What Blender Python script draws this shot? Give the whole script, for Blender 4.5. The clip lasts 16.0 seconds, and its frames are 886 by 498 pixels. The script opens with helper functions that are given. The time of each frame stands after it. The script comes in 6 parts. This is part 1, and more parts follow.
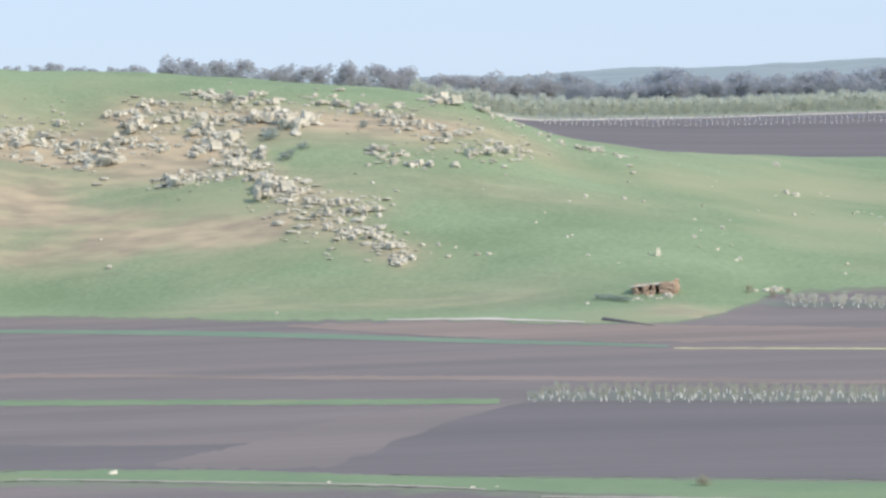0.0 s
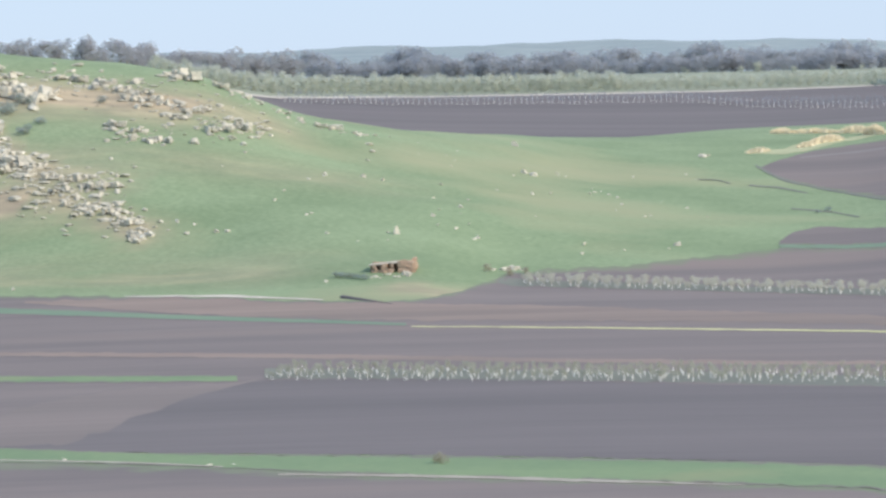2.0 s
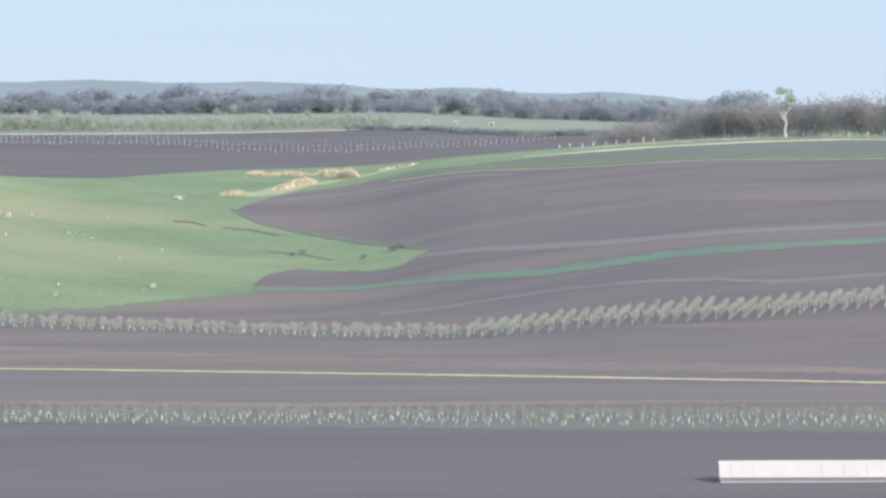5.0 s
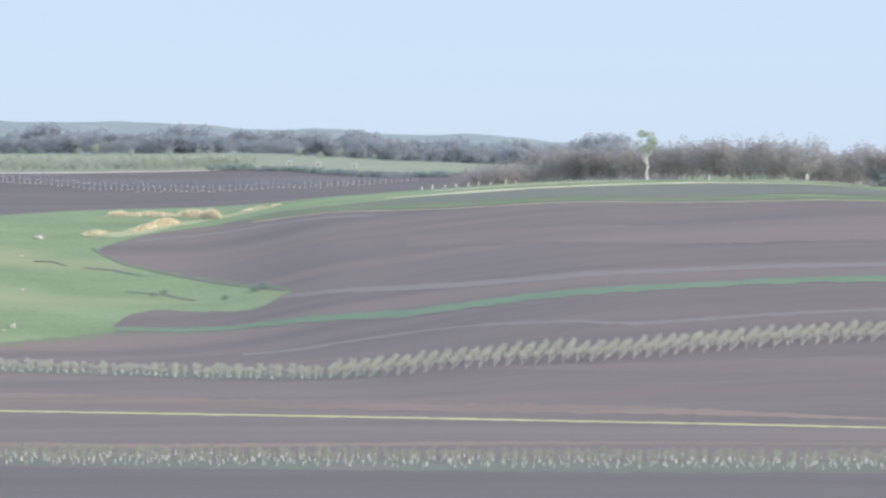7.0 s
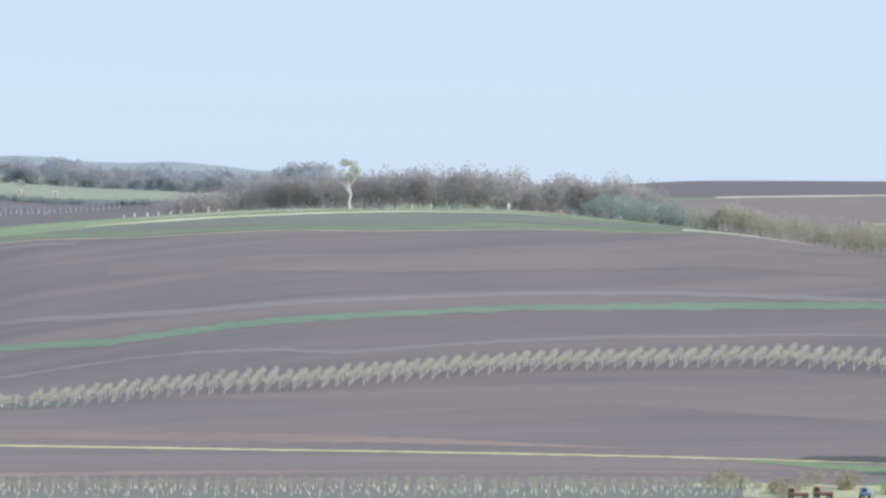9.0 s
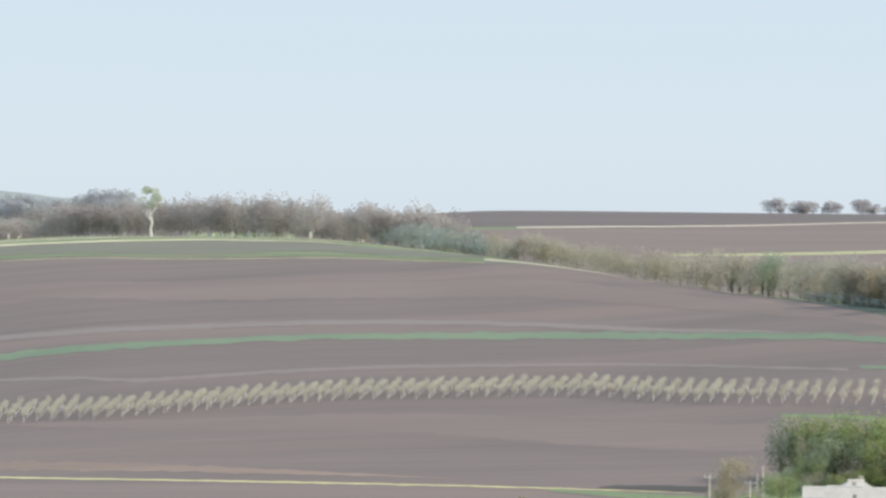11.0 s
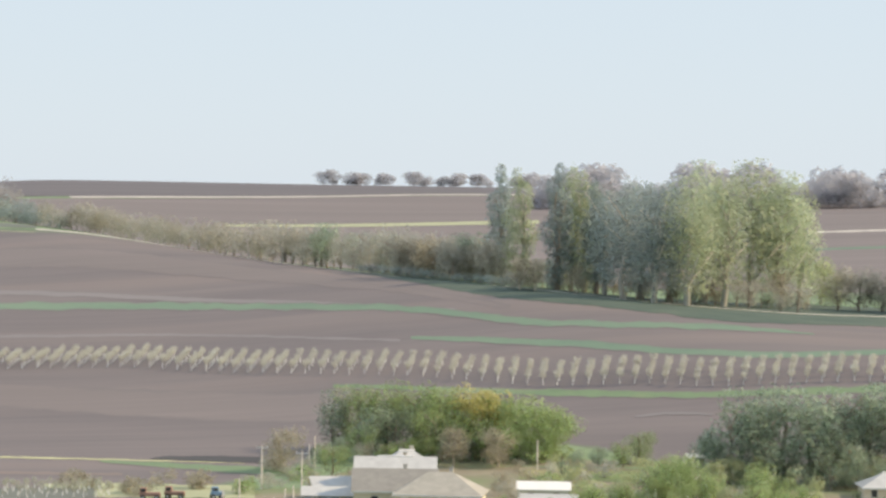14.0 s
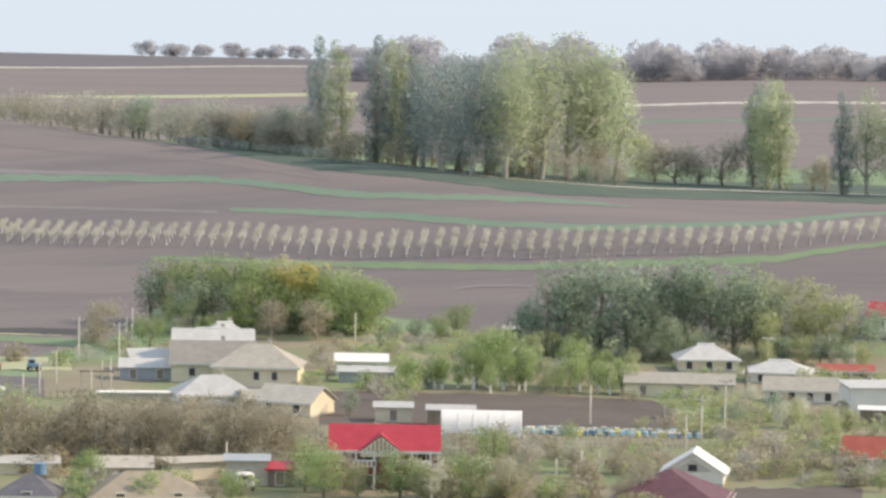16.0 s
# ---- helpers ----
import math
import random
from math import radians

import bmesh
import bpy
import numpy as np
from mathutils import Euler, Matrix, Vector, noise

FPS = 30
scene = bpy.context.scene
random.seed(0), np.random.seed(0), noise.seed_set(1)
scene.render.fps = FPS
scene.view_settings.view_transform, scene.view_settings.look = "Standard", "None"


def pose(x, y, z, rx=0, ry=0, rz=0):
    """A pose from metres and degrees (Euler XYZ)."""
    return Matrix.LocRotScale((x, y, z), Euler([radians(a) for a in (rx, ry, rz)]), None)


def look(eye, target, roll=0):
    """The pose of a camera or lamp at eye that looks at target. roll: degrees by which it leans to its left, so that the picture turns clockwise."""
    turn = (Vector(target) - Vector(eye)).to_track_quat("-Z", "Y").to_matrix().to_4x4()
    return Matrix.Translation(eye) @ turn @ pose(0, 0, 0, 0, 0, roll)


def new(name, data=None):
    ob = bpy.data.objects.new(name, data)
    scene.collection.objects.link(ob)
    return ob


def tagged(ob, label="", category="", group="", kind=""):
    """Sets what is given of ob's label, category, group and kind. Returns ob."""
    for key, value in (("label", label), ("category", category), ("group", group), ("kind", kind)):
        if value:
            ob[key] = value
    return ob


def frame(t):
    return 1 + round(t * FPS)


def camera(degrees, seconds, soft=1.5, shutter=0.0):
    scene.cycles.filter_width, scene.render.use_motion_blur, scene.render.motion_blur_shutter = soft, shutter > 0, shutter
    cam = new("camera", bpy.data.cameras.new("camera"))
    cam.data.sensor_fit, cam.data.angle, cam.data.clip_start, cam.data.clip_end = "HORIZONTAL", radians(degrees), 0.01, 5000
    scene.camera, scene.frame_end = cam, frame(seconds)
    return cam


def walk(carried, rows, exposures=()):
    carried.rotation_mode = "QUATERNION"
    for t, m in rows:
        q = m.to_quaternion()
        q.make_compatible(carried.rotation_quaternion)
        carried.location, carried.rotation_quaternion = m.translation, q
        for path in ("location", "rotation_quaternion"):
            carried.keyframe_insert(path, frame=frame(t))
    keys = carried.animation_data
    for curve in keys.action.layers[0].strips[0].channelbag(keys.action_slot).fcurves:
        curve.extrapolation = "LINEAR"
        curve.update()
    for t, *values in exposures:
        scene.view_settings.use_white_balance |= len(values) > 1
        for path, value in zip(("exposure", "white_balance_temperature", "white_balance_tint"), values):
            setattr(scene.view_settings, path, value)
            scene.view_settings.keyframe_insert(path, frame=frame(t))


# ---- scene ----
# the camera stands on a hill over the valley and pans with a long lens
cam = camera(16.0, 16.0, soft=2.7, shutter=0.3)
EYE = (0.0, 0.0, 47.0)
# seconds, azimuth, tilt, lean in degrees
PAN = [
    (0.0, -18.135, -2.316, -1.959), (0.5, -17.173, -2.414, -1.990), (1.0, -16.115, -2.446, -1.706), (1.5, -14.844, -2.589, -1.626),
    (2.0, -13.398, -2.856, -1.336), (2.5, -11.745, -2.991, -1.293), (3.0, -8.905, -2.928, -1.075), (3.5, -5.625, -2.808, -0.788),
    (4.0, -4.613, -2.652, -0.650), (6.5, -2.341, -1.651, -0.273), (7.0, -1.343, -1.511, -0.165), (7.5, 0.711, -1.410, 0.062),
    (8.0, 2.366, -1.327, 0.044), (10.3, 5.857, -0.530, 0.295), (10.5, 6.333, -0.490, 0.334), (11.0, 7.654, -0.461, 0.374),
    (11.5, 9.120, -0.521, 0.467), (12.0, 10.637, -0.581, 0.579), (12.5, 12.142, -0.637, 0.756), (13.0, 13.547, -0.695, 0.744),
    (13.5, 14.740, -0.781, 0.748), (14.0, 15.761, -0.913, 0.782), (14.5, 16.688, -1.243, 0.935), (15.0, 17.585, -1.811, 0.927),
    (15.5, 18.411, -2.554, 0.996), (16.0, 19.101, -3.184, 1.047)]


def aim(az, tilt, lean):
    a, e = radians(az), radians(tilt)
    way = Vector((math.sin(a) * math.cos(e), math.cos(a) * math.cos(e), math.sin(e)))
    return look(EYE, Vector(EYE) + 100 * way, lean)


walk(cam, [(t, aim(a, e, r)) for t, a, e, r in PAN],
     exposures=[(0.0, 0.15, 6500, 10), (10.3, 0.15, 6500, 10), (10.9, 0.18, 7250, 8.5), (12.5, 0.2, 7750, 9.5), (14.5, 0.22, 7550, 10.5), (16.0, 0.26, 7400, 12)])

# ---- light: clear hazy afternoon, sun from the right and a little behind ----
SUN_AZ, SUN_EL = 106.0, 36.0
world = bpy.data.worlds.new("sky")
scene.world = world
world.use_nodes = True
wn = world.node_tree.nodes
sky = wn.new("ShaderNodeTexSky")
sky.sky_type, sky.sun_disc = "NISHITA", False
sky.sun_elevation, sky.sun_rotation = radians(SUN_EL), radians(SUN_AZ)
sky.air_density, sky.dust_density, sky.ozone_density = 1.0, 0.3, 2.0
# a hazy sky: the clear sky under an even bright veil
veil = wn.new("ShaderNodeMix")
veil.data_type = "RGBA"
veil.inputs["Factor"].default_value = 0.82
veil.inputs["B"].default_value = (5.6, 7.1, 9.3, 1)
world.node_tree.links.new(sky.outputs["Color"], veil.inputs["A"])
wn["Background"].inputs["Strength"].default_value = 0.1
world.node_tree.links.new(veil.outputs["Result"], wn["Background"].inputs["Color"])
sun_data = bpy.data.lights.new("sun", "SUN")
sun_data.energy, sun_data.angle, sun_data.color = 3.4, radians(1.0), (1.0, 0.86, 0.68)
sun = new("sun", sun_data)
sun_way = Vector((math.sin(radians(SUN_AZ)) * math.cos(radians(SUN_EL)), math.cos(radians(SUN_AZ)) * math.cos(radians(SUN_EL)), math.sin(radians(SUN_EL))))
sun.matrix_world = look(sun_way * 300, (0, 0, 0))


# ---- relief of the land ----


def knots(rows):
    """A smooth curve through (azimuth, value) knots, no overshoot."""
    xs = np.array([r[0] for r in rows], float)
    ys = np.array([r[1] for r in rows], float)
    h = np.diff(xs)
    s = np.diff(ys) / h
    m = np.zeros(len(xs))
    m[0], m[-1] = s[0], s[-1]
    same = s[:-1] * s[1:] > 0
    with np.errstate(divide="ignore", invalid="ignore"):
        m[1:-1] = np.where(same, 2 * s[:-1] * s[1:] / (s[:-1] + s[1:]), 0)

    def value(x):
        x = np.clip(np.asarray(x, float), xs[0], xs[-1])
        i = np.clip(np.searchsorted(xs, x) - 1, 0, len(xs) - 2)
        u = (x - xs[i]) / h[i]
        return (ys[i] * (1 + 2 * u) * (1 - u) ** 2 + h[i] * m[i] * u * (1 - u) ** 2
                + ys[i + 1] * u * u * (3 - 2 * u) - h[i] * m[i + 1] * u * u * (1 - u))
    return value


# lines of the relief round the viewpoint: azimuth in degrees, distance and height in metres
FOOT = [(-32, 850), (-26, 825), (-22, 775), (-18.5, 750), (-14, 702), (-12, 740), (-8, 740), (-4, 690), (0, 610), (5, 575), (12, 545), (18, 520), (26, 520), (32, 520)]
MID = [(-32, 930, 34), (-26, 930, 36), (-20, 880, 30), (-17, 860, 24), (-14, 850, 18), (-10, 880, 14), (-6, 860, 10), (-3, 800, 12),
       (2, 760, 17.4), (6.6, 760, 19.9), (10, 750, 20.5), (15, 690, 19.3), (20, 645, 19.5), (26, 620, 17.0), (32, 620, 17)]
BROW = [(-32, 1030, 74), (-26, 1020, 69), (-23, 1010, 65), (-20, 1000, 60), (-17.9, 980, 54.6), (-16.9, 975, 47.3), (-15.9, 980, 40.5), (-13.8, 1000, 34.8),
        (-10, 1100, 29.6), (-8, 1140, 31.3), (-5.5, 1140, 32.5), (-3, 1110, 36.8), (2, 1110, 42.0), (5, 1065, 41.9), (7, 1010, 39.4), (9, 925, 36.4), (13, 820, 29.2),
        (17, 740, 26.5), (20, 705, 23.6), (25, 690, 20.6), (32, 690, 20)]
DIP = [(-32, 1200, 62), (-20, 1200, 48), (-16, 1200, 26), (-8, 1260, 23), (-3, 1260, 29), (3, 1240, 36), (9, 1100, 30), (14, 1000, 25), (20, 900, 23), (27, 900, 24), (32, 900, 24)]
RIDGE = [(-32, 1500, 80), (-26, 1500, 75), (-22, 1500, 69), (-19, 1650, 62), (-16, 1850, 57), (-13, 1900, 55), (-5, 1900, 55), (-2, 1900, 50), (2, 1850, 46), (5, 1850, 48), (9, 1900, 55), (14, 1900, 54.3),
         (20, 1900, 54), (27, 1900, 57), (32, 1900, 57)]
FAR = [(-32, 95), (-20, 101), (-14.8, 106), (-10, 108.5), (-8, 105.5), (-6, 101), (-4, 93), (-2, 85), (0, 78), (3, 64), (6, 50), (9, 45), (32, 45)]

foot_d = knots(FOOT)
mid_d, mid_z = knots([r[:2] for r in MID]), knots([(r[0], r[2]) for r in MID])
brow_d, brow_z = knots([r[:2] for r in BROW]), knots([(r[0], r[2]) for r in BROW])
dip_d, dip_z = knots([r[:2] for r in DIP]), knots([(r[0], r[2]) for r in DIP])
ridge_d, ridge_z = knots([r[:2] for r in RIDGE]), knots([(r[0], r[2]) for r in RIDGE])
far_z = knots(FAR)


def profile(az):
    """The relief along one azimuth, as a curve of height over distance."""
    return knots([(0, 45.4), (12, 44.6), (60, 36), (150, 18), (250, 4), (330, 0.0), (float(foot_d(az)) - 25, 0.0), (float(foot_d(az)) + 12, 0.9),
                  (float(mid_d(az)), float(mid_z(az))), (float(brow_d(az)), float(brow_z(az))), (float(dip_d(az)), float(dip_z(az))),
                  (float(ridge_d(az)), float(ridge_z(az))), (float(ridge_d(az)) + 500, float(ridge_z(az)) - 14), (3600, 0.35 * float(far_z(az)) + 26),
                  (4700, float(far_z(az)))])


PROFILES = {}


def height(az, d):
    """Ground height at an azimuth and a distance, between profiles a quarter of a degree apart."""
    a = max(-34.0, min(34.0, az)) * 4
    lo = math.floor(a)
    for k in (lo, lo + 1):
        if k not in PROFILES:
            PROFILES[k] = profile(k / 4)
    return (1 - (a - lo)) * PROFILES[lo](d) + (a - lo) * PROFILES[lo + 1](d)


# ---- materials ----
def material(name, low, high, scale=1.0, rough=0.9, stretch=(1, 1, 1), bump=0.0, coord="Object", fine=6.0, third=None, third_at=0.62, vary=0.0, metal=0.0, spec=0.3, grit=0.45, margin=None):
    """Two tones mixed by broad noise and fine grain; third adds patches of another tone; vary shifts the brightness from object to object; margin is the tone of the weedy edge of a field."""
    m = bpy.data.materials.new(name)
    m.use_nodes = True
    n, l = m.node_tree.nodes, m.node_tree.links
    bsdf = n["Principled BSDF"]
    bsdf.inputs["Roughness"].default_value, bsdf.inputs["Metallic"].default_value = rough, metal
    bsdf.inputs["Specular IOR Level"].default_value = spec
    tc, mp = n.new("ShaderNodeTexCoord"), n.new("ShaderNodeMapping")
    mp.inputs["Scale"].default_value = stretch
    l.new(tc.outputs[coord], mp.inputs["Vector"])
    broad, grain = n.new("ShaderNodeTexNoise"), n.new("ShaderNodeTexNoise")
    broad.inputs["Scale"].default_value, broad.inputs["Detail"].default_value = scale, 5
    grain.inputs["Scale"].default_value, grain.inputs["Detail"].default_value = scale * fine, 4
    for t in (broad, grain):
        l.new(mp.outputs["Vector"], t.inputs["Vector"])
    add = n.new("ShaderNodeMath")
    add.operation = "MULTIPLY_ADD"
    l.new(grain.outputs["Fac"], add.inputs[0])
    add.inputs[1].default_value = grit
    l.new(broad.outputs["Fac"], add.inputs[2])
    ramp = n.new("ShaderNodeMapRange")
    ramp.inputs["From Min"].default_value, ramp.inputs["From Max"].default_value = 0.275 + grit / 2, 0.725 + grit / 2
    l.new(add.outputs[0], ramp.inputs["Value"])
    mix = n.new("ShaderNodeMix")
    mix.data_type = "RGBA"
    mix.inputs["A"].default_value, mix.inputs["B"].default_value = (*low, 1), (*high, 1)
    l.new(ramp.outputs["Result"], mix.inputs["Factor"])
    out = mix.outputs["Result"]
    if third:
        patch, pr, m2 = n.new("ShaderNodeTexNoise"), n.new("ShaderNodeMapRange"), n.new("ShaderNodeMix")
        patch.inputs["Scale"].default_value, patch.inputs["Detail"].default_value = scale * 0.45, 6
        l.new(mp.outputs["Vector"], patch.inputs["Vector"])
        pr.inputs["From Min"].default_value, pr.inputs["From Max"].default_value = third_at - 0.08, third_at + 0.1
        l.new(patch.outputs["Fac"], pr.inputs["Value"])
        m2.data_type = "RGBA"
        l.new(pr.outputs["Result"], m2.inputs["Factor"])
        l.new(out, m2.inputs["A"])
        m2.inputs["B"].default_value = (*third, 1)
        out = m2.outputs["Result"]
    if margin:
        weeds, ragged, cut, m3 = n.new("ShaderNodeAttribute"), n.new("ShaderNodeTexNoise"), n.new("ShaderNodeMapRange"), n.new("ShaderNodeMix")
        weeds.attribute_name = "weeds"
        world_tc = n.new("ShaderNodeTexCoord")
        l.new(world_tc.outputs["Object"], ragged.inputs["Vector"])
        ragged.inputs["Scale"].default_value, ragged.inputs["Detail"].default_value = 0.16, 6
        total = n.new("ShaderNodeMath")
        l.new(weeds.outputs["Fac"], total.inputs[0])
        l.new(ragged.outputs["Fac"], total.inputs[1])
        cut.inputs["From Min"].default_value, cut.inputs["From Max"].default_value = 1.08, 1.5
        l.new(total.outputs[0], cut.inputs["Value"])
        m3.data_type = "RGBA"
        l.new(cut.outputs["Result"], m3.inputs["Factor"])
        l.new(out, m3.inputs["A"])
        m3.inputs["B"].default_value = (*margin, 1)
        out = m3.outputs["Result"]
    if vary:
        info, vr, hs = n.new("ShaderNodeObjectInfo"), n.new("ShaderNodeMapRange"), n.new("ShaderNodeHueSaturation")
        vr.inputs["To Min"].default_value, vr.inputs["To Max"].default_value = 1 - vary, 1 + vary
        l.new(info.outputs["Random"], vr.inputs["Value"])
        l.new(vr.outputs["Result"], hs.inputs["Value"])
        l.new(out, hs.inputs["Color"])
        out = hs.outputs["Color"]
    l.new(out, bsdf.inputs["Base Color"])
    if bump:
        b = n.new("ShaderNodeBump")
        b.inputs["Strength"].default_value, b.inputs["Distance"].default_value = 0.7, bump
        l.new(add.outputs[0], b.inputs["Height"])
        l.new(b.outputs["Normal"], bsdf.inputs["Normal"])
    return m


def leafy(name, low, high, scale=0.6, vary=0.12, gaps=0.55):
    """Clumps of leaves or twigs: light passes through them and between them."""
    m = material(name, low, high, scale=scale, rough=0.7, fine=5, vary=vary)
    n, l = m.node_tree.nodes, m.node_tree.links
    bsdf = n["Principled BSDF"]
    tr, mx = n.new("ShaderNodeBsdfTranslucent"), n.new("ShaderNodeMixShader")
    l.new(bsdf.inputs["Base Color"].links[0].from_socket, tr.inputs["Color"])
    mx.inputs["Fac"].default_value = 0.7
    l.new(bsdf.outputs["BSDF"], mx.inputs[1])
    l.new(tr.outputs["BSDF"], mx.inputs[2])
    clear, airy = n.new("ShaderNodeBsdfTransparent"), n.new("ShaderNodeMixShader")
    airy.inputs["Fac"].default_value = gaps
    l.new(mx.outputs["Shader"], airy.inputs[1])
    l.new(clear.outputs["BSDF"], airy.inputs[2])
    l.new(airy.outputs["Shader"], n["Material Output"].inputs["Surface"])
    return m


GRASS = material("meadow_grass", (0.178, 0.250, 0.145), (0.260, 0.340, 0.210), scale=0.02, bump=0.15, fine=30, third=(0.31, 0.33, 0.21), third_at=0.60, stretch=(1, 1.6, 1.6), grit=0.9)
VERGE = material("verge_grass", (0.155, 0.235, 0.14), (0.205, 0.285, 0.165), scale=0.06, bump=0.1, fine=12, third=(0.26, 0.28, 0.17), third_at=0.66, margin=(0.185, 0.165, 0.168))
STRIP = material("young_crop", (0.15, 0.232, 0.172), (0.19, 0.268, 0.195), scale=0.05, bump=0.06, fine=14, margin=(0.185, 0.165, 0.168))
PALE = material("dry_bank_grass", (0.34, 0.37, 0.24), (0.46, 0.475, 0.31), scale=0.08, bump=0.05, fine=10)
YELLOW_GRASS = material("yellowed_bank_grass", (0.45, 0.46, 0.26), (0.58, 0.57, 0.35), scale=0.08, bump=0.05, fine=10, margin=(0.185, 0.165, 0.168))
BLEACHED = material("bleached_grass", (0.47, 0.48, 0.36), (0.60, 0.60, 0.46), scale=0.08, bump=0.05, fine=10)
MEADOW_PALE = material("pale_far_meadow", (0.25, 0.285, 0.235), (0.31, 0.345, 0.275), scale=0.02, bump=0.05, fine=10)
DRY = material("dry_turf", (0.36, 0.31, 0.19), (0.28, 0.29, 0.14), scale=0.05, bump=0.1, fine=16, third=(0.16, 0.24, 0.10), third_at=0.52, stretch=(0.5, 1, 1))
SOIL = material("ploughed_soil", (0.16, 0.143, 0.15), (0.218, 0.19, 0.19), scale=0.02, coord="UV", stretch=(0.18, 2.2, 1), bump=0.12, fine=9, third=(0.235, 0.197, 0.19), third_at=0.6, margin=(0.185, 0.225, 0.155))
SOIL_DARK = material("damp_ploughed_soil", (0.134, 0.125, 0.135), (0.172, 0.157, 0.167), scale=0.02, coord="UV", stretch=(0.15, 2.5, 1), bump=0.1, fine=9)
# soil darkened in colour for the band of shade along the ditch
DITCH_SHADE = material("shaded_ditch_soil", (0.075, 0.076, 0.082), (0.105, 0.102, 0.104), scale=0.06, coord="UV", stretch=(0.2, 1.5, 1), bump=0.08, fine=8)
SOIL_RED = material("bare_reddish_soil", (0.238, 0.19, 0.176), (0.292, 0.235, 0.212), scale=0.05, coord="UV", stretch=(0.2, 1.5, 1), bump=0.08, fine=8, third=(0.21, 0.175, 0.165), third_at=0.55, margin=(0.185, 0.165, 0.168))
SOIL_WARM = material("warm_ploughed_soil", (0.19, 0.167, 0.167), (0.232, 0.20, 0.198), scale=0.02, coord="UV", stretch=(0.15, 2.0, 1), bump=0.1, fine=9, margin=(0.185, 0.165, 0.168))
SOIL_PALE = material("dry_harrowed_soil", (0.22, 0.205, 0.21), (0.262, 0.24, 0.243), scale=0.04, coord="UV", stretch=(0.15, 1.8, 1), bump=0.06, fine=8, margin=(0.185, 0.165, 0.168))
TRACK = material("pale_dirt_track", (0.48, 0.45, 0.41), (0.62, 0.58, 0.53), scale=0.1, bump=0.05, fine=8)
WORN = material("worn_earth_track", (0.30, 0.28, 0.25), (0.42, 0.395, 0.355), scale=0.15, bump=0.05, fine=8)
ROCK = material("limestone", (0.42, 0.405, 0.345), (0.68, 0.66, 0.58), scale=0.35, bump=0.12, fine=6, third=(0.25, 0.235, 0.20), third_at=0.62, vary=0.14)
RUBBLE = material("limestone_scree", (0.37, 0.355, 0.30), (0.55, 0.535, 0.465), scale=0.2, bump=0.1, fine=7)
BARK = material("grey_bark", (0.20, 0.165, 0.13), (0.30, 0.25, 0.20), scale=2.0, bump=0.03)
BARK_BROWN = material("brown_twig_bark", (0.40, 0.36, 0.29), (0.50, 0.455, 0.37), scale=2.0, bump=0.03)
BARK_GREY = material("ash_grey_bark", (0.36, 0.34, 0.34), (0.46, 0.43, 0.42), scale=2.0, bump=0.03)
BARK_PALE = material("pale_poplar_bark", (0.34, 0.325, 0.28), (0.45, 0.43, 0.37), scale=1.2, bump=0.03)
LIMEWASH = material("limewashed_bark", (0.66, 0.66, 0.63), (0.80, 0.80, 0.77), scale=3.0, bump=0.01)
TWIG = leafy("bare_twigs", (0.44, 0.41, 0.325), (0.54, 0.50, 0.40), gaps=0.55)
TWIG_MAUVE = leafy("mauve_grey_twigs", (0.515, 0.492, 0.497), (0.605, 0.578, 0.58), gaps=0.55)
# twigs of the farthest trees: pale blue haze mixed into the colour
TWIG_HAZE = leafy("hazy_blue_twigs", (0.55, 0.585, 0.645), (0.64, 0.67, 0.73), gaps=0.55)
# ridge trees are paled in base colour to stand for haze
TWIG_RIDGE_HAZE = leafy("hazy_ridge_twigs", (0.50, 0.505, 0.54), (0.59, 0.59, 0.62), gaps=0.55)
TWIG_RED = leafy("budding_twigs", (0.50, 0.485, 0.42), (0.60, 0.58, 0.50), gaps=0.55)
BLOSSOM = leafy("pale_blossom_leaves", (0.68, 0.69, 0.59), (0.82, 0.82, 0.73), scale=1.2, gaps=0.55)
BUDDING = leafy("grey_green_budding_leaves", (0.50, 0.53, 0.43), (0.63, 0.65, 0.53), scale=1.2)
TWIG_OLIVE = leafy("olive_budding_twigs", (0.49, 0.49, 0.44), (0.59, 0.585, 0.52), gaps=0.55)
LEAF_POPLAR = leafy("young_poplar_leaves", (0.52, 0.60, 0.43), (0.64, 0.70, 0.49))
LEAF_BLUE = leafy("grey_green_leaves", (0.375, 0.455, 0.45), (0.465, 0.54, 0.525))
LEAF = leafy("fresh_green_leaves", (0.36, 0.475, 0.23), (0.48, 0.585, 0.31))
LEAF_DARK = leafy("dark_green_leaves", (0.35, 0.45, 0.36), (0.46, 0.55, 0.42))
LEAF_OLIVE = leafy("olive_poplar_leaves", (0.47, 0.52, 0.31), (0.58, 0.63, 0.39))
LEAF_YELLOW = leafy("yellow_blossom", (0.70, 0.64, 0.26), (0.80, 0.74, 0.36))
LEAF_PALE = leafy("pale_willow_leaves", (0.69, 0.73, 0.65), (0.78, 0.81, 0.73))
VILLAGE = material("trodden_village_ground", (0.235, 0.205, 0.15), (0.30, 0.27, 0.20), scale=0.09, bump=0.12, fine=8, third=(0.20, 0.245, 0.13), third_at=0.52)
REED = material("dry_reed", (0.72, 0.64, 0.47), (0.90, 0.82, 0.64), scale=0.6, fine=5)
WHITE = material("white_sheet", (0.80, 0.78, 0.75), (0.88, 0.86, 0.83), scale=0.5, rough=0.5, fine=4)
